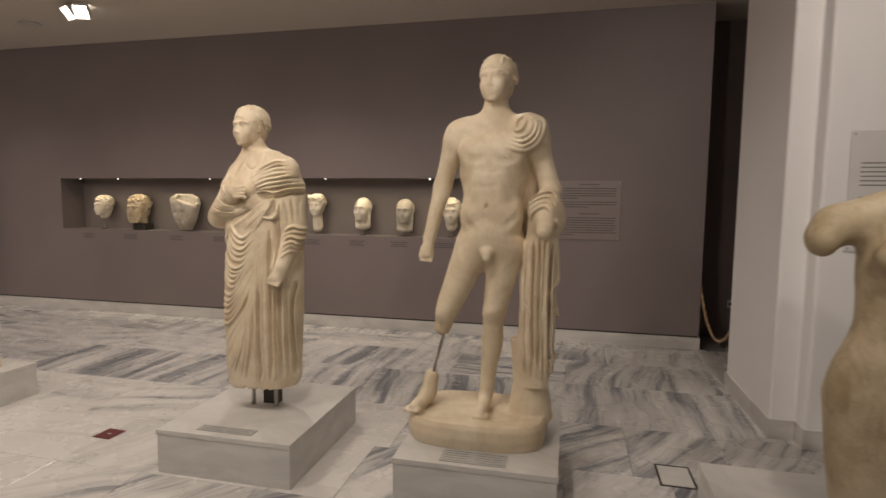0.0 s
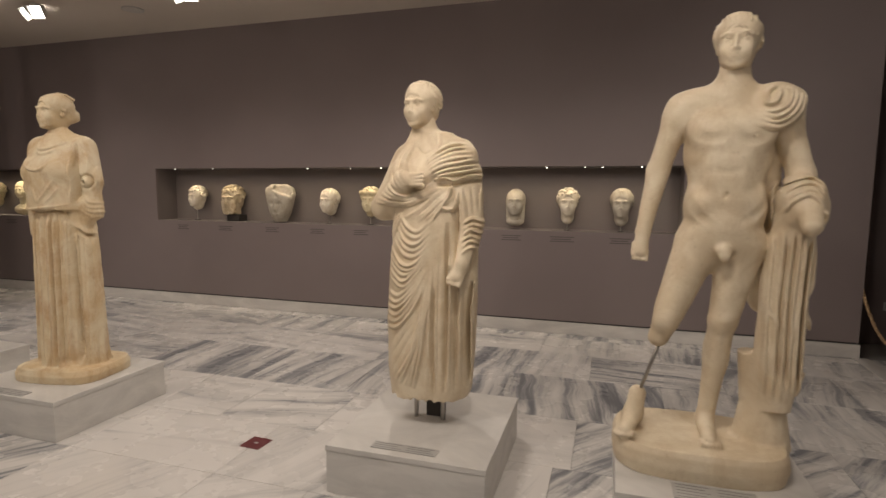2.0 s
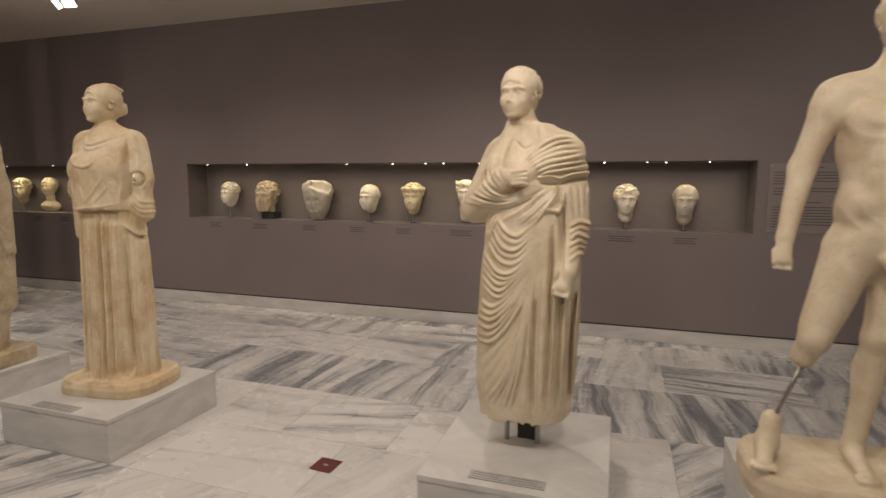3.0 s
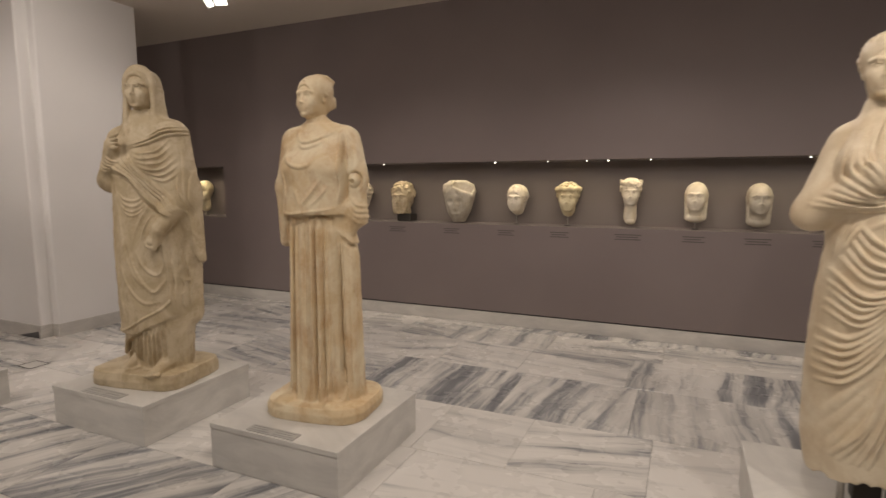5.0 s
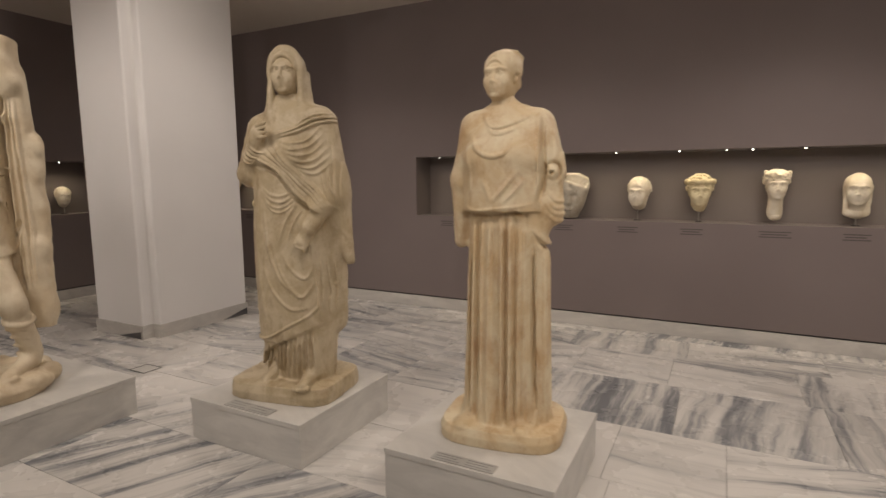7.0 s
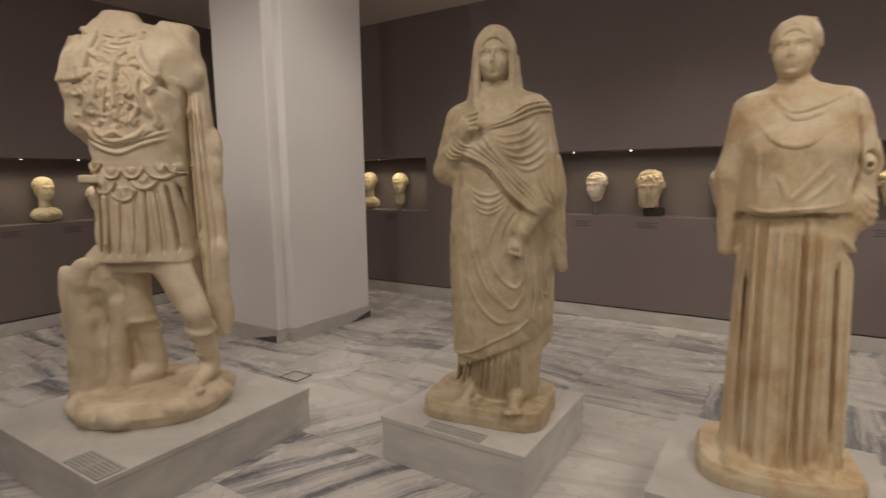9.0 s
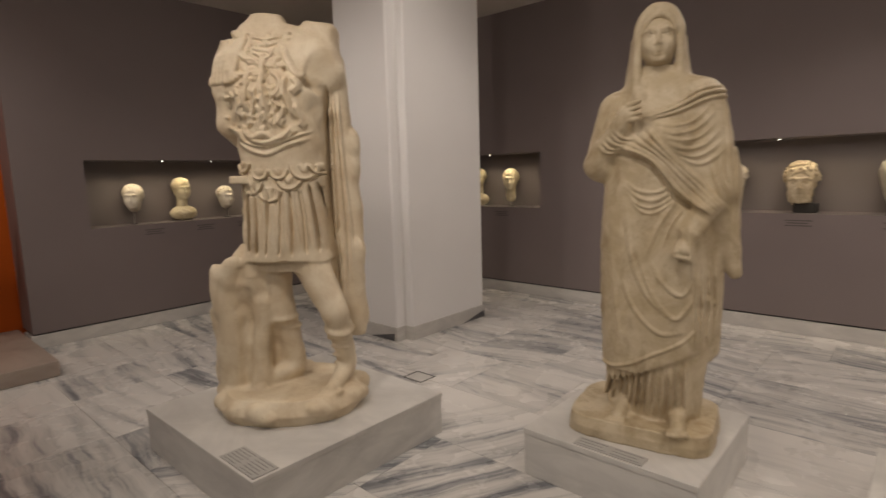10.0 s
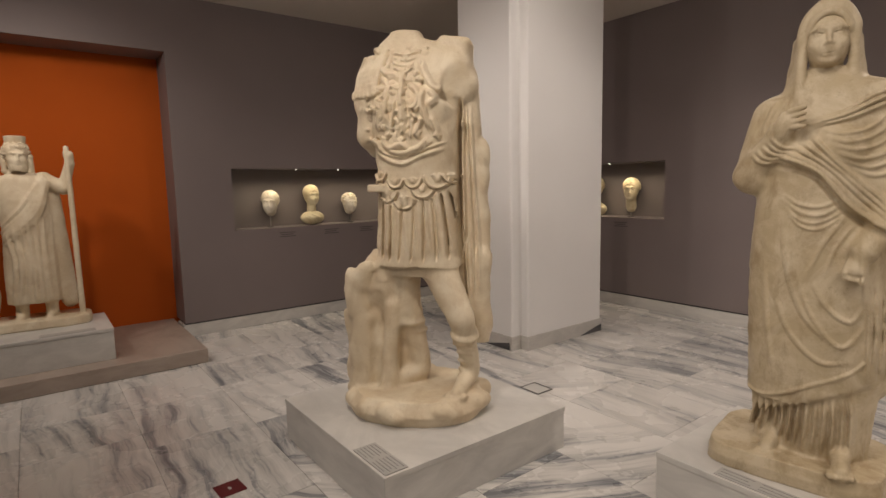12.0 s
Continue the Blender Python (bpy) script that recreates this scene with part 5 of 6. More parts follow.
    # legs with laced boots
    c.loft([(0.82, 0, 0, 0.2, 0.15), (0.9, 0, 0, 0.21, 0.15)], 0.02)
    c.cap((-0.1, 0.0, 0.9), (-0.075, -0.01, 0.56), 0.1, 0.07, 0.04)
    c.cap((-0.075, 0.0, 0.57), (-0.02, 0.04, 0.24), 0.078, 0.062, 0.03)
    c.ell((-0.065, -0.01, 0.52), (0.085, 0.085, 0.03), 0.02)
    c.ell((-0.05, 0.02, 0.46), (0.08, 0.08, 0.022), 0.012)
    foot(c, (-0.02, 0.02, 0.16), (-0.2, -0.12, 0.14), 0.055)
    c.cap((0.1, -0.03, 0.9), (0.27, -0.13, 0.58), 0.115, 0.078, 0.04)
    c.ell((0.277, -0.15, 0.575), (0.055, 0.045, 0.065), 0.04)
    c.cap((0.275, -0.12, 0.55), (0.305, -0.02, 0.24), 0.07, 0.058, 0.03)
    c.ell((0.285, -0.1, 0.47), (0.088, 0.085, 0.035), 0.016, (20, 10, 0))
    for i in range(5):
        c.cap((0.25, -0.15 + 0.025 * i, 0.43 - 0.06 * i), (0.33, -0.13 + 0.025 * i, 0.41 - 0.06 * i), 0.012, 0.012, 0.006)
    for x in (0.24, 0.34):
        c.cap((x, -0.11, 0.5), (x - 0.01, -0.12, 0.42), 0.026, 0.016, 0.012)
    foot(c, (0.3, -0.03, 0.17), (0.25, -0.22, 0.14), 0.055)
    # tree trunk support and rocky base
    c.loft([(0.08, -0.31, 0.02, 0.17, 0.17), (0.3, -0.31, 0.04, 0.15, 0.15), (0.6, -0.31, 0.06, 0.13, 0.13), (0.76, -0.33, 0.06, 0.11, 0.11), (0.9, -0.29, 0.07, 0.075, 0.08), (0.96, -0.26, 0.07, 0.05, 0.06)], 0.05)
    for i in range(22):
        a, z = random.uniform(-1.7, 1.5), random.uniform(0.15, 0.85)
        c.ell((-0.32 + 0.15 * math.sin(a), 0.05 - 0.14 * math.cos(a), z), (0.035, 0.03, random.uniform(0.07, 0.14)), 0.07, (0, random.uniform(-20, 20), 0))
    c.cap((-0.16, -0.08, 0.62), (-0.19, -0.1, 0.15), 0.04, 0.05, 0.05)
    c.cap((-0.17, 0.08, 0.75), (-0.12, 0.09, 0.15), 0.085, 0.11, 0.04)
    c.cap((-0.25, -0.11, 0.7), (-0.27, -0.13, 0.15), 0.014, 0.02, 0.04, True)
    c.loft([(0.0, -0.02, -0.04, 0.4, 0.35), (0.06, -0.02, -0.04, 0.42, 0.37), (0.13, -0.02, -0.04, 0.37, 0.32)], 0.03, 2.4)
    for i in range(16):
        a = 6.283 * i / 16 + random.uniform(-0.15, 0.15)
        c.ell((-0.02 + 0.4 * math.cos(a), -0.04 + 0.35 * math.sin(a), random.uniform(0.03, 0.1)), (0.06, 0.06, random.uniform(0.03, 0.06)), 0.03)
    c.box((-0.22, -0.13, 1.345), (0.05, 0.03, 0.02), 0.005, 0.01)
    c.rough(0.004, 24)
    ob = c.skin("statue", MARBLE, pose(-7.72, 2.02, 0.26, 0, 0, 42))
    return tagged(ob, "headless cream marble soldier in a carved breastplate", "statue")


def torso_statue():
    c = Clay((-0.5, -0.35, -0.02), (0.5, 0.35, 1.62), 0.01)
    c.loft([(0.0, -0.0, 0, 0.15, 0.14), (0.25, -0.0, 0, 0.19, 0.15), (0.58, 0.0, 0, 0.225, 0.17), (0.7, 0.005, 0, 0.2, 0.155), (0.86, 0.02, -0.0, 0.15, 0.125), (1.05, 0.03, 0, 0.17, 0.13), (1.2, 0.03, 0.01, 0.175, 0.12), (1.33, 0.03, 0.02, 0.14, 0.09), (1.42, 0.03, 0.02, 0.06, 0.06)], 0.03)
    c.cap((-0.09, 0.02, 1.3), (-0.22, 0.0, 1.25), 0.075, 0.085, 0.05)
    c.ell((-0.27, -0.03, 1.2), (0.06, 0.08, 0.07), 0.03)
    c.cap((0.14, 0.02, 1.3), (0.25, 0.0, 1.24), 0.075, 0.08, 0.05)
    for x in (-0.05, 0.11):
        c.ell((x, -0.12, 1.14), (0.07, 0.06, 0.065), 0.03)
    c.ell((0.02, -0.1, 0.72), (0.1, 0.06, 0.09), 0.05)
    c.cap((0.0, -0.2, 0.5), (0.0, -0.2, 0.05), 0.03, 0.03, 0.04, True)
    c.rough(0.003, 22)
    ob = c.skin("statue", TAN, pose(1.25, 2.4, 0.26, 0, 0, -8))
    return tagged(ob, "worn tan marble torso without head or arms", "statue")


def staff_statue():
    c = Clay((-0.55, -0.4, -0.02), (0.5, 0.36, 1.86), 0.012)
    c.loft([(0.22, -0.02, 0, 0.2, 0.13), (0.5, -0.02, 0, 0.2, 0.14), (0.9, -0.02, 0, 0.18, 0.14), (1.15, -0.03, 0, 0.19, 0.13), (1.32, -0.03, 0.01, 0.17, 0.11), (1.4, -0.03, 0.02, 0.07, 0.07)], 0.03, 2.3)
    for x in (-0.12, 0.1):
        c.cap((x, 0, 0.3), (x, -0.01, 0.08), 0.055, 0.045, 0.03)
        foot(c, (x, 0.0, 0.09), (x - 0.02, -0.15, 0.08), 0.04)
    c.cap((0.13, 0.02, 1.32), (0.28, -0.02, 1.24), 0.07, 0.055, 0.03)
    c.cap((0.28, -0.02, 1.24), (0.34, -0.06, 1.46), 0.05, 0.038, 0.02)
    fist(c, (0.34, -0.06, 1.46), (0.335, -0.08, 1.53), 0.036)
    c.cap((0.33, -0.1, 0.06), (0.325, -0.09, 1.6), 0.025, 0.022, 0.006)
    c.cap((-0.2, 0.0, 1.3), (-0.34, -0.05, 1.0), 0.065, 0.05, 0.03)
    c.cap((0.18, 0.06, 1.25), (0.24, 0.06, 0.2), 0.06, 0.07, 0.03)
    c.ell((-0.38, -0.02, 0.3), (0.12, 0.12, 0.26), 0.04)
    c.folds([(0.12, 1.36), (-0.02, 1.1), (-0.2, 0.9)], [(0.17, 1.3), (0.08, 1.0), (-0.18, 0.75)], 5, 0.02, 0.01, 0.002)
    c.folds([(-0.16, 0.85), (-0.12, 0.55), (-0.16, 0.26)], [(0.16, 1.0), (0.14, 0.6), (0.16, 0.24)], 7, 0.018, 0.01, 0.002)
    head(c, (-0.04, -0.02, 1.52), 1.0, 10, 0, "curls", 0.1, 0.007, True)
    for x in (-1, 1):
        for j in range(4):
            c.ell((-0.04 + x * 0.09, 0.0, 1.52 - 0.04 * j), (0.03, 0.035, 0.03), 0.01)
    c.loft([(1.6, -0.04, 0.0, 0.066, 0.066), (1.7, -0.04, 0.0, 0.08, 0.08)], 0.01)
    c.loft([(0.0, -0.02, 0, 0.42, 0.22), (0.08, -0.02, 0, 0.41, 0.21)], 0.02, 4)
    c.rough(0.003, 24)
    ob = c.skin("statue", MARBLE, pose(-11.1, 0.12, 0.42, 0, 0, 86))
    return tagged(ob, "bearded marble figure leaning on a tall staff", "statue")


for build in (nude_statue, toga_statue, peplos_statue, veiled_statue, cuirass_statue, torso_statue, staff_statue):
    build()


# ---- heads in the niches ----
def support(place, height, material=None):
    """A short steel pin on a small square foot."""
    ob = empty("head_mount", place, "thin steel pin on a small square foot", "mount", "head mounts")
    part("pin", cyl(bmesh.new(), (0, 0, 0.008), (0, 0, height + 0.03), 0.007, seg=10), STEEL, ob)
    part("foot", box_bm((-0.03, -0.03, 0.0), (0.03, 0.03, 0.008), 0.002), DARK, ob)
    return ob


def bust(place, top, low, style, yaw, material, facing, label, s=1.0):
    """A carved head whose chin or chest ends at low and whose crown reaches top, above the niche shelf."""
    s *= 1.14
    c = Clay((-0.26, -0.24, -0.02), (0.26, 0.24, 0.66), 0.007)
    mid = top - 0.13 * s
    if style == "lump":
        c.loft([(low, 0, 0, 0.07, 0.08), (low + 0.12, 0, -0.01, 0.14, 0.13), (low + 0.25, 0, -0.01, 0.175, 0.15), (top - 0.14, 0, 0.0, 0.2, 0.16), (top - 0.05, 0.0, 0, 0.18, 0.14), (top, -0.02, 0, 0.1, 0.09)], 0.03, 2.1)
        for x in (-0.06, 0.05):
            c.ell((x, -0.15, low + 0.24), (0.035, 0.02, 0.02), 0.03, cut=True)
        c.cap((0, -0.13, low + 0.25), (0.01, -0.15, low + 0.17), 0.014, 0.02, 0.03)
        c.cap((-0.03, -0.125, low + 0.1), (0.04, -0.125, low + 0.1), 0.012, 0.012, 0.02)
        c.cap((-0.02, -0.2, top), (0.02, -0.16, top - 0.16), 0.02, 0.012, 0.03, True)
        for i in range(24):
            a = random.uniform(-1.3, 1.3)
            c.ell((0.17 * math.sin(a), -0.12 * math.cos(a), top - random.uniform(0.05, 0.2)), (0.035, 0.03, 0.035), 0.02)
        c.box((0.09, -0.1, top - 0.05), (0.12, 0.06, 0.07), 0.02, 0.03, (0, 20, 15), True)
    else:
        hair = {"beard": "curls", "chest": "short", "veil": "none", "tall": "curls"}.get(style, style)
        head(c, (0, 0, mid), s, yaw, 0, hair, max(0.02, (mid - low) / s - 0.14), 0.0048, style == "beard")
        if style == "chest":
            c.ell((0, 0.02, low + 0.08), (0.15, 0.1, 0.09), 0.04)
            c.folds([(-0.1, low + 0.1), (-0.02, low + 0.05)], [(-0.02, low + 0.12), (0.08, low + 0.08)], 4, 0.012, 0.008, 0.002)
        if style == "veil":
            c.ell((0, 0.04, mid + 0.028), (0.09 * s, 0.104 * s, 0.1 * s), 0.015)
            for x in (-1, 1):
                c.cap((x * 0.074 * s, 0.02, mid + 0.02), (x * 0.066 * s, 0.015, low + 0.05), 0.02, 0.022, 0.02)
            c.ell((0, 0.02, low + 0.04), (0.085, 0.06, 0.045), 0.03)
        if style in ("short", "cap", "tall", "curls", "wreath", "bun"):
            c.ell((0, 0.02, low + 0.04), (0.055, 0.052, 0.04), 0.02)
        if style == "tall":
            c.ell((0, 0.0, mid + 0.085 * s), (0.104, 0.09, 0.06), 0.02)
            for i in range(26):
                a = random.uniform(-1.5, 1.5)
                c.ell((0.1 * math.sin(a), -0.085 * math.cos(a), mid + 0.08 * s + random.uniform(-0.03, 0.045)), (0.018, 0.016, 0.016), 0.008)
    c.rough(0.0025, 40)
    ob = c.skin("marble_head", material, pose(*place, 0, 0, facing))
    return tagged(ob, label, "sculpture", "marble heads in the niches")


SHELF = NICHE_LOW + 0.003
GOLD = statue_marble("yellowed_marble", (0.7, 0.62, 0.42), (0.6, 0.5, 0.3), (0.4, 0.3, 0.16), 0.4)
A_HEADS = [
    (-6.41, 0.46, 0.14, "curls", -8, PALE, "small pale marble head with short curls", 0.95, 0.1),
    (-5.83, 0.47, 0.02, "beard", 2, TAN, "bearded tan marble head on a dark wedge", 1.25, 0.0),
    (-5.06, 0.5, 0.01, "lump", 0, GREYED, "large battered grey marble head fragment", 1.0, 0.0),
    (-4.36, 0.44, 0.13, "short", -6, PALE, "pale marble head with close-fitting hair", 1.05, 0.1),
    (-3.78, 0.46, 0.1, "wreath", 5, GOLD, "yellowed marble head with a rolled wreath", 1.08, 0.08),
    (-3.13, 0.5, 0.03, "tall", 4, PALE, "pale marble head with piled-up hair", 0.95, 0.02),
    (-2.51, 0.48, 0.07, "veil", -6, PALE, "pale marble head of a veiled woman", 1.05, 0.06),
    (-1.96, 0.47, 0.04, "veil", 3, GREYED, "grey marble head of a veiled woman", 1.1, 0.03),
    (-1.37, 0.46, 0.07, "curls", 6, PALE, "pale marble head with a curled fringe", 1.05, 0.06),
    (-0.8, 0.46, 0.06, "short", -4, GREYED, "greyish marble portrait head with combed hair", 1.08, 0.05),
]
for x, top, low, style, yaw, mat, label, s, pin in A_HEADS:
    bust((x, Y_WALL + 0.17, SHELF), top, low, style, yaw, mat, 0, label, s)
    if pin > 0.04:
        support((x, Y_WALL + 0.18, SHELF), low - 0.0)
bm = box_bm((-0.09, -0.08, 0), (0.1, 0.1, 0.09), 0.01)
wedge = link_bm("head_wedge", bm, DARK)
wedge.matrix_world = pose(-5.79, Y_WALL + 0.2, SHELF)
tagged(wedge, "dark wedge block behind a bearded head", "mount")
for x, top, low, style, yaw, mat, label, s, pin in [
    (-9.17, 0.5, 0.06, "short", 14, GOLD, "yellowed marble head with combed hair", 0.98, 0.05),
    (-9.72, 0.52, 0.01, "chest", 8, GOLD, "yellowed marble bust with draped chest", 0.9, 0.0),
    (-10.3, 0.5, 0.12, "curls", 20, GOLD, "yellowed marble head with thick curls", 1.05, 0.1),
]:
    bust((x, Y_WALL + 0.17, SHELF), top, low, style, yaw, mat, 10, label, s)
    if pin > 0.04:
        support((x, Y_WALL + 0.18, SHELF), low)
for y, top, low, style, yaw, mat, label, s, pin in [
    (2.47, 0.44, 0.15, "short", -20, PALE, "pale smooth marble head on a pin", 0.95, 0.1),
    (3.02, 0.5, 0.01, "chest", 12, GOLD, "yellowed marble bust of a youth", 0.88, 0.0),
    (3.56, 0.38, 0.12, "curls", 10, PALE, "small pale marble child head", 0.85, 0.1),
    (4.3, 0.42, 0.1, "curls", 0, GOLD, "yellowed marble head with curls", 1.0, 0.08),
    (4.64, 0.36, 0.14, "short", 0, PALE, "small pale marble head", 0.85, 0.1),
]:
    bust((X_LEFT - 0.17, y, SHELF), top, low, style, yaw, mat, 80, label, s)
    if pin > 0.04:
        support((X_LEFT - 0.18, y, SHELF), low)


# ---- small things ----
def statue_mount():
    ob = empty("statue_mount", (-1.86, 3.06, 0.26), "steel rods and dark block carrying a statue", "mount")
    for x in (-0.1, 0.06):
        part("rod", cyl(bmesh.new(), (x, 0.0, 0), (x, 0.0, 0.34), 0.013, seg=14), STEEL, ob)
    part("block", box_bm((-0.05, 0.03, 0), (0.05, 0.1, 0.3), 0.004), DARK, ob)


statue_mount()
rod = tagged(link_bm("support_rod", cyl(bmesh.new(), (-0.665, 2.955, 0.86), (-0.755, 3.02, 0.54), 0.009, seg=12), STEEL, None, "", True), "thin steel rod between knee and foot of a statue", "mount")


def caption(place, turn, w=0.2, lines=3):
    """Small faint print on the wall below a head."""
    ob = empty("caption", place, "small faint caption printed on the taupe wall", "caption", "niche captions", turn)
    for i in range(lines):
        cut = 0.0 if i % 2 == 0 else 0.03
        part("line", box_bm((-w / 2 + cut / 2, -0.0015, -i * 0.024 - 0.011), (w / 2 - cut, 0.0, -i * 0.024), 0.0), GREY_INK, ob)


for x, w in ((-6.5, 0.18), (-5.81, 0.22), (-5.09, 0.2), (-4.43, 0.2), (-3.83, 0.2), (-3.13, 0.26), (-2.52, 0.2), (-1.97, 0.22), (-1.41, 0.26), (-0.8, 0.22), (-9.2, 0.2), (-9.75, 0.2)):
    caption((x, Y_WALL, 1.085), 0, w)
for y in (2.61, 3.19, 3.7):
    caption((X_LEFT, y, 1.085), 90, 0.2)


def niche_lamp(place, turn):
    ob = empty("niche_lamp", place, "tiny bright lamp in the niche soffit", "lamp", "niche lamps", turn)
    part("ring", cyl(bmesh.new(), (0, 0, -0.006), (0, 0, 0.004), 0.016, seg=16), LAMPWHITE, ob)
    bm = bmesh.new()
    bmesh.ops.create_uvsphere(bm, u_segments=12, v_segments=8, radius=0.006)
    bmesh.ops.translate(bm, verts=bm.verts, vec=(0, 0, -0.008))
    part("bulb", bm, LED, ob, "glowing white bulb", True)


for x in (-6.62, -6.0, -4.57, -3.975, -3.565, -3.35, -2.94, -1.6, -1.19, -1.01, -0.615, -10.35, -9.4):
    niche_lamp((x, Y_WALL + 0.024, NICHE_TOP - 0.005), 0)
for y in (2.77, 3.33, 4.55):
    niche_lamp((X_LEFT - 0.024, y, NICHE_TOP - 0.005), 90)


def ceiling_spot(x, y):
    """Twin square-hooded spotlight on a ceiling canopy."""
    ob = empty("ceiling_spotlight", (x, y, CEIL), "twin white ceiling spotlight with square glowing hoods", "spotlight", "ceiling spotlights")
    part("canopy", cyl(bmesh.new(), (0, 0, -0.03), (0, 0, 0), 0.06, seg=24), LAMPWHITE, ob)
    part("stem", cyl(bmesh.new(), (0, 0, -0.09), (0, 0, -0.03), 0.012, seg=12), LAMPWHITE, ob)
    for sx in (-1, 1):
        m = look((sx * 0.07, -0.02, -0.075), (sx * 0.3, -0.7, -0.62))
        bm = bmesh.new()
        bmesh.ops.create_cone(bm, cap_ends=False, segments=4, radius1=0.105, radius2=0.06, depth=0.12)
        bmesh.ops.rotate(bm, verts=bm.verts, cent=(0, 0, 0), matrix=Matrix.Rotation(radians(45), 3, "Z"))
        bmesh.ops.solidify(bm, geom=bm.faces[:], thickness=0.004)
        bmesh.ops.transform(bm, matrix=m, verts=bm.verts)
        hood = part("hood", bm, LAMPWHITE, ob)
        bm = box_bm((-0.062, -0.062, -0.035), (0.062, 0.062, -0.03), 0.002)
        bmesh.ops.transform(bm, matrix=m, verts=bm.verts)
        part("glowing_lens", bm, LED, hood, "glowing white lens")


for x in (-7.25, -5.15):
    ceiling_spot(x, 4.95)
vent = empty("ceiling_speaker", (-6.3, 5.37, CEIL), "flat round beige ceiling loudspeaker", "loudspeaker")
part("rim", cyl(bmesh.new(), (0, 0, -0.008), (0, 0, 0), 0.12, seg=32), PLATE, vent)
part("grille", cyl(bmesh.new(), (0, 0, -0.012), (0, 0, -0.008), 0.105, seg=32), BASE, vent)


def plinth_label(x0, y0, x1, y1, z, lines=3, turn=0.0):
    """A grey acrylic caption plate lying on a plinth."""
    w, d = x1 - x0, y1 - y0
    ob = empty("plinth_label", (x0, y0, z), "grey acrylic caption plate with fine print", "label", "plinth labels", turn)
    part("plate", box_bm((0, 0, 0), (w, d, 0.006), 0.001), PLATE, ob)
    for col in range(2):
        for i in range(lines):
            a = 0.015 + col * w / 2
            y = d - 0.018 - i * (d - 0.03) / max(lines - 1, 1)
            part("print", box_bm((a, y, 0.006), (a + w / 2 - 0.03 - 0.02 * (i % 2), y + 0.004, 0.0072)), INK, ob)


plinth_label(-2.055, 2.62, -1.705, 2.69, 0.26)
plinth_label(-0.61, 2.6, -0.267, 2.73, 0.26, 5)
plinth_label(-4.755, 2.558, -4.435, 2.63, 0.26)
plinth_label(-6.148, 2.552, -5.805, 2.635, 0.26)
plinth_label(-7.42, 1.36, -7.1, 1.49, 0.26, 6)

# text panels
def text_panel(place, w, h, blocks, label, back, ink, turn=0.0):
    """A thin clear sheet; blocks of (top, indent, lines, centred)."""
    ob = empty("text_panel", place, label, "panel", "", turn)
    part("sheet", box_bm((0, -0.012, 0), (w, -0.007, h), 0.001), back, ob)
    for x in (0.02, w - 0.02):
        for z in (0.02, h - 0.02):
            part("stud", cyl(bmesh.new(), (x, -0.014, z), (x, 0.0, z), 0.006, seg=10), STEEL, ob)
    for top, indent, count, short in blocks:
        for i in range(count):
            end = w - indent - (short if i == count - 1 else 0.01 * ((i * 7) % 3))
            part("print", box_bm((indent, -0.0145, h - top - i * 0.027 - 0.009), (end, -0.013, h - top - i * 0.027)), ink, ob)


CLEAR = plain("clear_sheet", (0.26, 0.22, 0.21), 0.3)
PAPER = plain("pale_sheet", (0.7, 0.68, 0.665), 0.35)
text_panel((-0.1, Y_WALL, 1.17), 0.66, 0.65, [(0.035, 0.22, 1, 0.0), (0.08, 0.04, 5, 0.42), (0.23, 0.04, 3, 0.3), (0.36, 0.22, 1, 0.0), (0.405, 0.04, 8, 0.45)], "clear panel with faint dark lines of text", CLEAR, GREY_INK)
text_panel((1.675, 3.83, 1.3), 0.75, 0.74, [(0.13, 0.25, 1, 0.0), (0.19, 0.06, 6, 0.1), (0.4, 0.06, 8, 0.3)], "pale panel with grey lines of text on the pillar", PAPER, INK)

# rope across the passage, its hooks and the sockets behind
bm = bmesh.new()
a, b = Vector((1.43, 6.3, 0.7)), Vector((1.46, 5.02, 0.66))
pts = [a.lerp(b, t) - Vector((0, 0, 0.42 * 4 * t * (1 - t))) for t in np.linspace(0, 1, 19)]
for p, q in zip(pts, pts[1:]):
    cyl(bm, p, q, 0.014, seg=10)
rope = empty("barrier_rope", (0, 0, 0), "tan rope slung across a dark passage", "rope")
part("cord", bm, ROPE, rope, "", True)
for p in (a, b):
    part("hook", cyl(bmesh.new(), p - Vector((0, 0, 0.02)), p + Vector((0, 0, 0.06)), 0.012, seg=12), STEEL, rope, "steel wall hook")
for x in (1.9, 2.03, 2.16):
    ob = empty("wall_socket", (x, 6.86, 0.41), "white square double wall socket", "socket", "wall sockets")
    part("plate", box_bm((-0.045, -0.012, -0.045), (0.045, 0, 0.045), 0.004), SOCKET, ob)
    part("insert", box_bm((-0.028, -0.014, -0.02), (0.028, -0.012, 0.02), 0.001), DARK, ob)


def floor_marker(x, y, turn, size=0.14):
    ob = empty("floor_marker", (x, y, 0.0), "dark red square marker with a pale sign on the floor", "marker", "floor markers", turn)
    part("sheet", box_bm((-size / 2, -size / 2, 0.0005), (size / 2, size / 2, 0.003), 0.0005), RED, ob)
    part("sign", box_bm((-0.014, -0.008, 0.003), (0.014, 0.008, 0.0036)), PLATE, ob, "small pale sign")


floor_marker(-2.975, 2.93, -3)
floor_marker(-7.935, 0.87, 4)


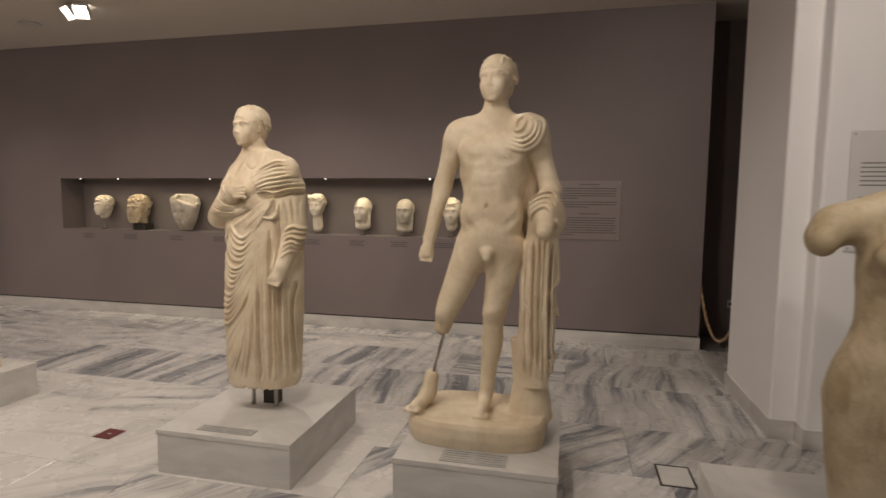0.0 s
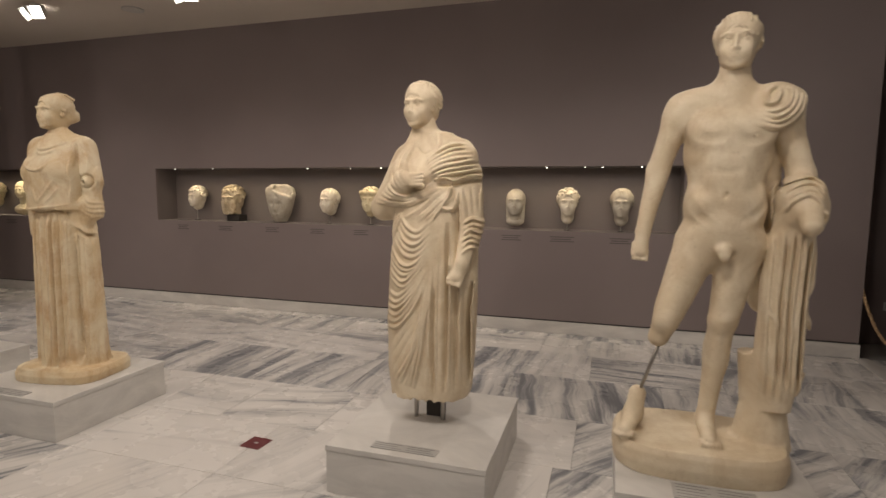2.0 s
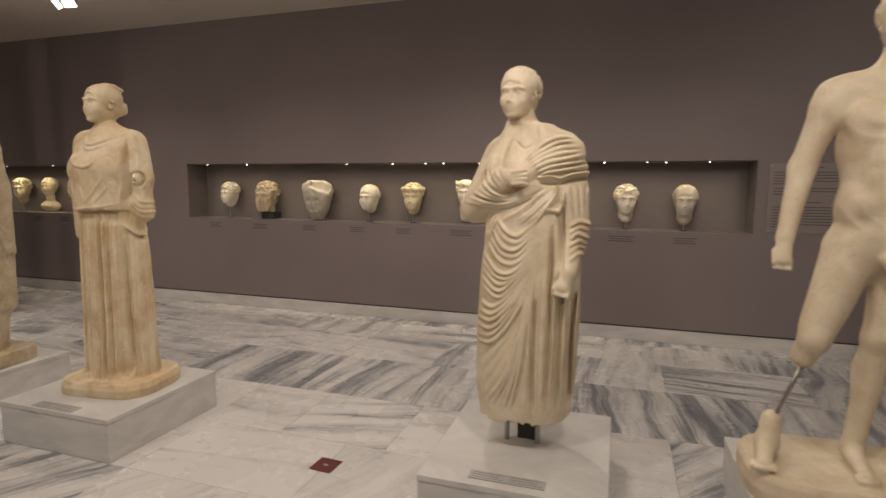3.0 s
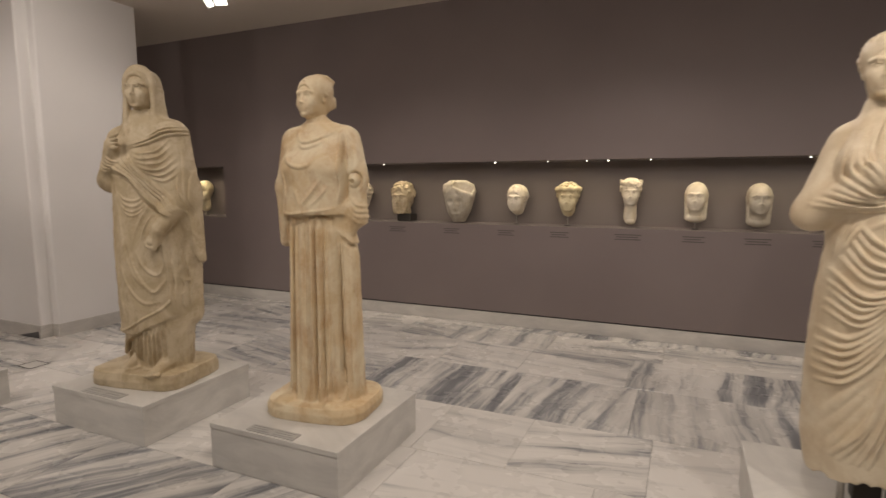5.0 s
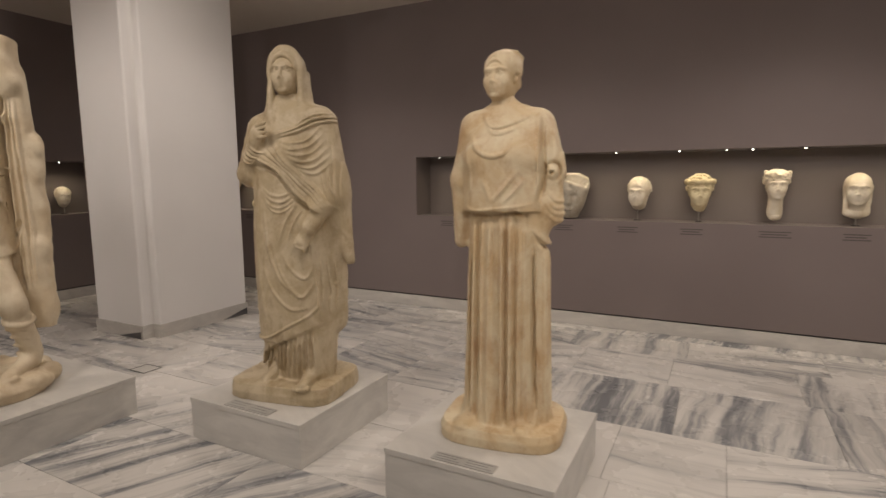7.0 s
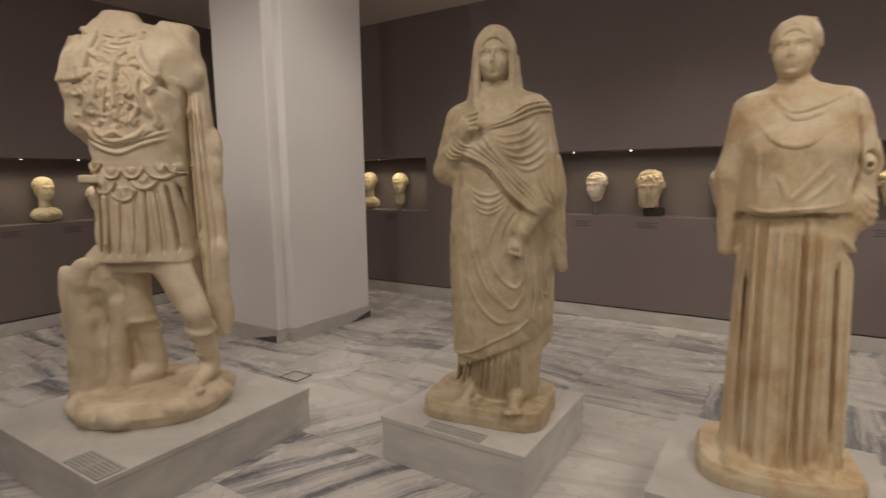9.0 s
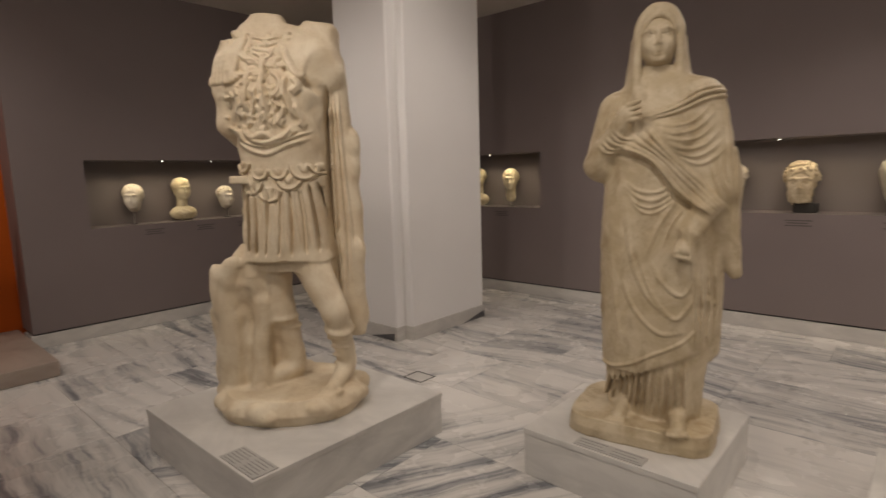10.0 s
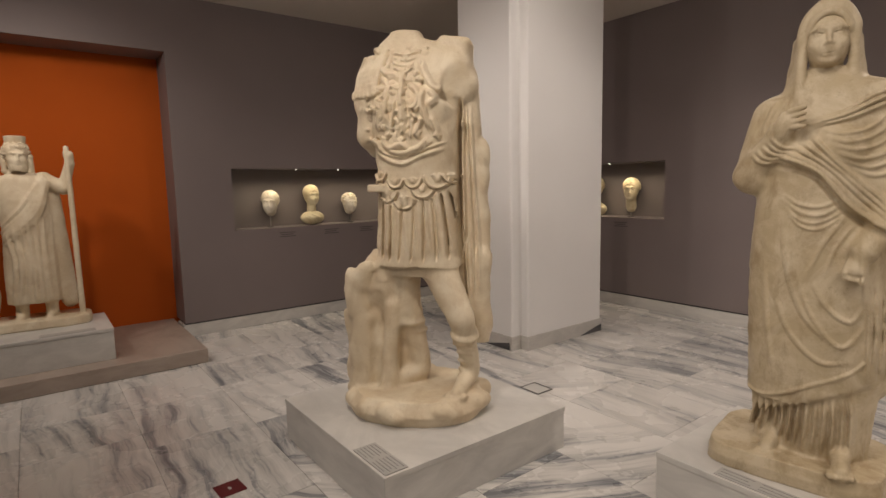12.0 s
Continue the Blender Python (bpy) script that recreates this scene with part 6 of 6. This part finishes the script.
def floor_box(x, y, w, d, lid, turn=0.0):
    """A flush floor outlet with a dark frame."""
    ob = empty("floor_outlet", (x, y, 0.0), "flush floor outlet with a stone lid in a dark frame", "outlet", "floor outlets", turn)
    for lo, hi in (((-w / 2, -d / 2), (w / 2, -d / 2 + 0.012)), ((-w / 2, d / 2 - 0.012), (w / 2, d / 2)), ((-w / 2, -d / 2), (-w / 2 + 0.012, d / 2)), ((w / 2 - 0.012, -d / 2), (w / 2, d / 2))):
        part("frame", box_bm((*lo, 0.0005), (*hi, 0.003)), DARK, ob)
    part("lid", box_bm((-w / 2 + 0.013, -d / 2 + 0.013, 0.0005), (w / 2 - 0.013, d / 2 - 0.013, 0.002)), lid, ob)


floor_box(0.657, 3.255, 0.2, 0.26, PLINTH)
floor_box(-7.86, 3.2, 0.2, 0.17, PLINTH, 0)

# plinth of the figure with a staff
ob = empty("plinth", (-11.3, -0.5, SEAM), "grey-white marble plinth on the low platform", "plinth", "statue plinths")
part("block", box_bm((0, 0, 0), (0.78, 1.13, 0.255), 0.004), PLINTH, ob)
part("slab", box_bm((-0.004, -0.004, 0.255), (0.784, 1.134, 0.285), 0.003), PLINTH, ob)
plinth_label(-10.62, 0.1, -10.53, 0.5, 0.42, 3)

# ---- floor slabs ----
def slab_mesh(w, d):
    g, t = 0.0012, 0.0025
    me = bpy.data.meshes.new("floor_slab")
    v = [(sx * (w / 2 - g), sy * (d / 2 - g), -0.012) for sx, sy in ((-1, -1), (1, -1), (1, 1), (-1, 1))]
    v += [(sx * (w / 2 - g), sy * (d / 2 - g), -t * 0.6) for sx, sy in ((-1, -1), (1, -1), (1, 1), (-1, 1))]
    v += [(sx * (w / 2 - g - t), sy * (d / 2 - g - t), 0.0) for sx, sy in ((-1, -1), (1, -1), (1, 1), (-1, 1))]
    f = [(8, 9, 10, 11)]
    for o in (0, 4):
        f += [(o + i, o + (i + 1) % 4, o + 4 + (i + 1) % 4, o + 4 + i) for i in range(4)]
    me.from_pydata(v, [], f)
    me.materials.append(FLOOR)
    return me


def slab_vein(x, y):
    """Vein direction (half turns from y), tone and vein strength of a slab, set by floor zone."""
    u = random.uniform
    if x < -8.2:
        return (0.5 + u(-0.05, 0.07), u(0.46, 0.66), u(0.4, 0.7), 1)
    if y > 3.85 and x > -4.4:
        if y < 4.8:
            return (u(-0.06, 0.06) % 1.0, u(0.38, 0.5), u(0.3, 0.55), 1)
        return (random.choice((u(0.0, 0.1), 0.5 + u(-0.05, 0.05))), u(0.4, 0.6), u(0.35, 0.7), 1)
    if x > -1.3 and y > 2.4:
        return (u(0.1, 0.25), u(0.42, 0.58), u(0.4, 0.75), 1)
    if y > 3.85:
        return (0.5 + u(-0.1, 0.1), u(0.42, 0.6), u(0.3, 0.6), 1)
    if 2.5 < y:
        return (random.choice((u(0.1, 0.25), 0.5 + u(-0.1, 0.1))), u(0.58, 0.74), u(0.15, 0.5), 1)
    return (u(0.12, 0.42), u(0.46, 0.7), u(0.3, 0.8), 1)


random.seed(7)
rows = [6.205, 6.02, 5.47, 4.76, 3.9, 3.2, 2.55, 1.9, 1.25, 0.6, -0.05, -0.7]
slab_cache, far = {}, bmesh.new()
WIDTHS = (0.6, 0.75, 0.9, 1.05, 1.2)
for n, (top, low) in enumerate(zip(rows, rows[1:])):
    x = X_LEFT + 0.02 - random.choice((0.0, 0.3, 0.5))
    while x < 3.2:
        w = 1.2 if n == 0 else random.choice(WIDTHS)
        key = (w, round(top - low, 3))
        if key not in slab_cache:
            slab_cache[key] = slab_mesh(w, top - low)
        ob = new("floor_slab", slab_cache[key])
        ob.parent = FLOOR_OB
        ob.location = (x + w / 2, (top + low) / 2, 0.0)
        ob.color = slab_vein(x + w / 2, (top + low) / 2)
        x += w
for y in (-3.6, -2.875, -2.15, -1.425):
    for x in np.arange(X_LEFT, 6.0, 0.9):
        box(far, (x + 0.002, y + 0.002, -0.012), (x + 0.898, y + 0.723, 0.0))
for y in np.arange(-0.7, 6.8, 0.75):
    for x in np.arange(4.45, 6.0, 0.8):
        box(far, (x + 0.002, y + 0.002, -0.012), (x + 0.798, y + 0.748, 0.0))
rest = link_bm("floor_slab_rest", far, FLOOR, FLOOR_OB)
rest["kind"] = "stuff"
rest.color = (0.1, 0.5, 0.5, 1.0)
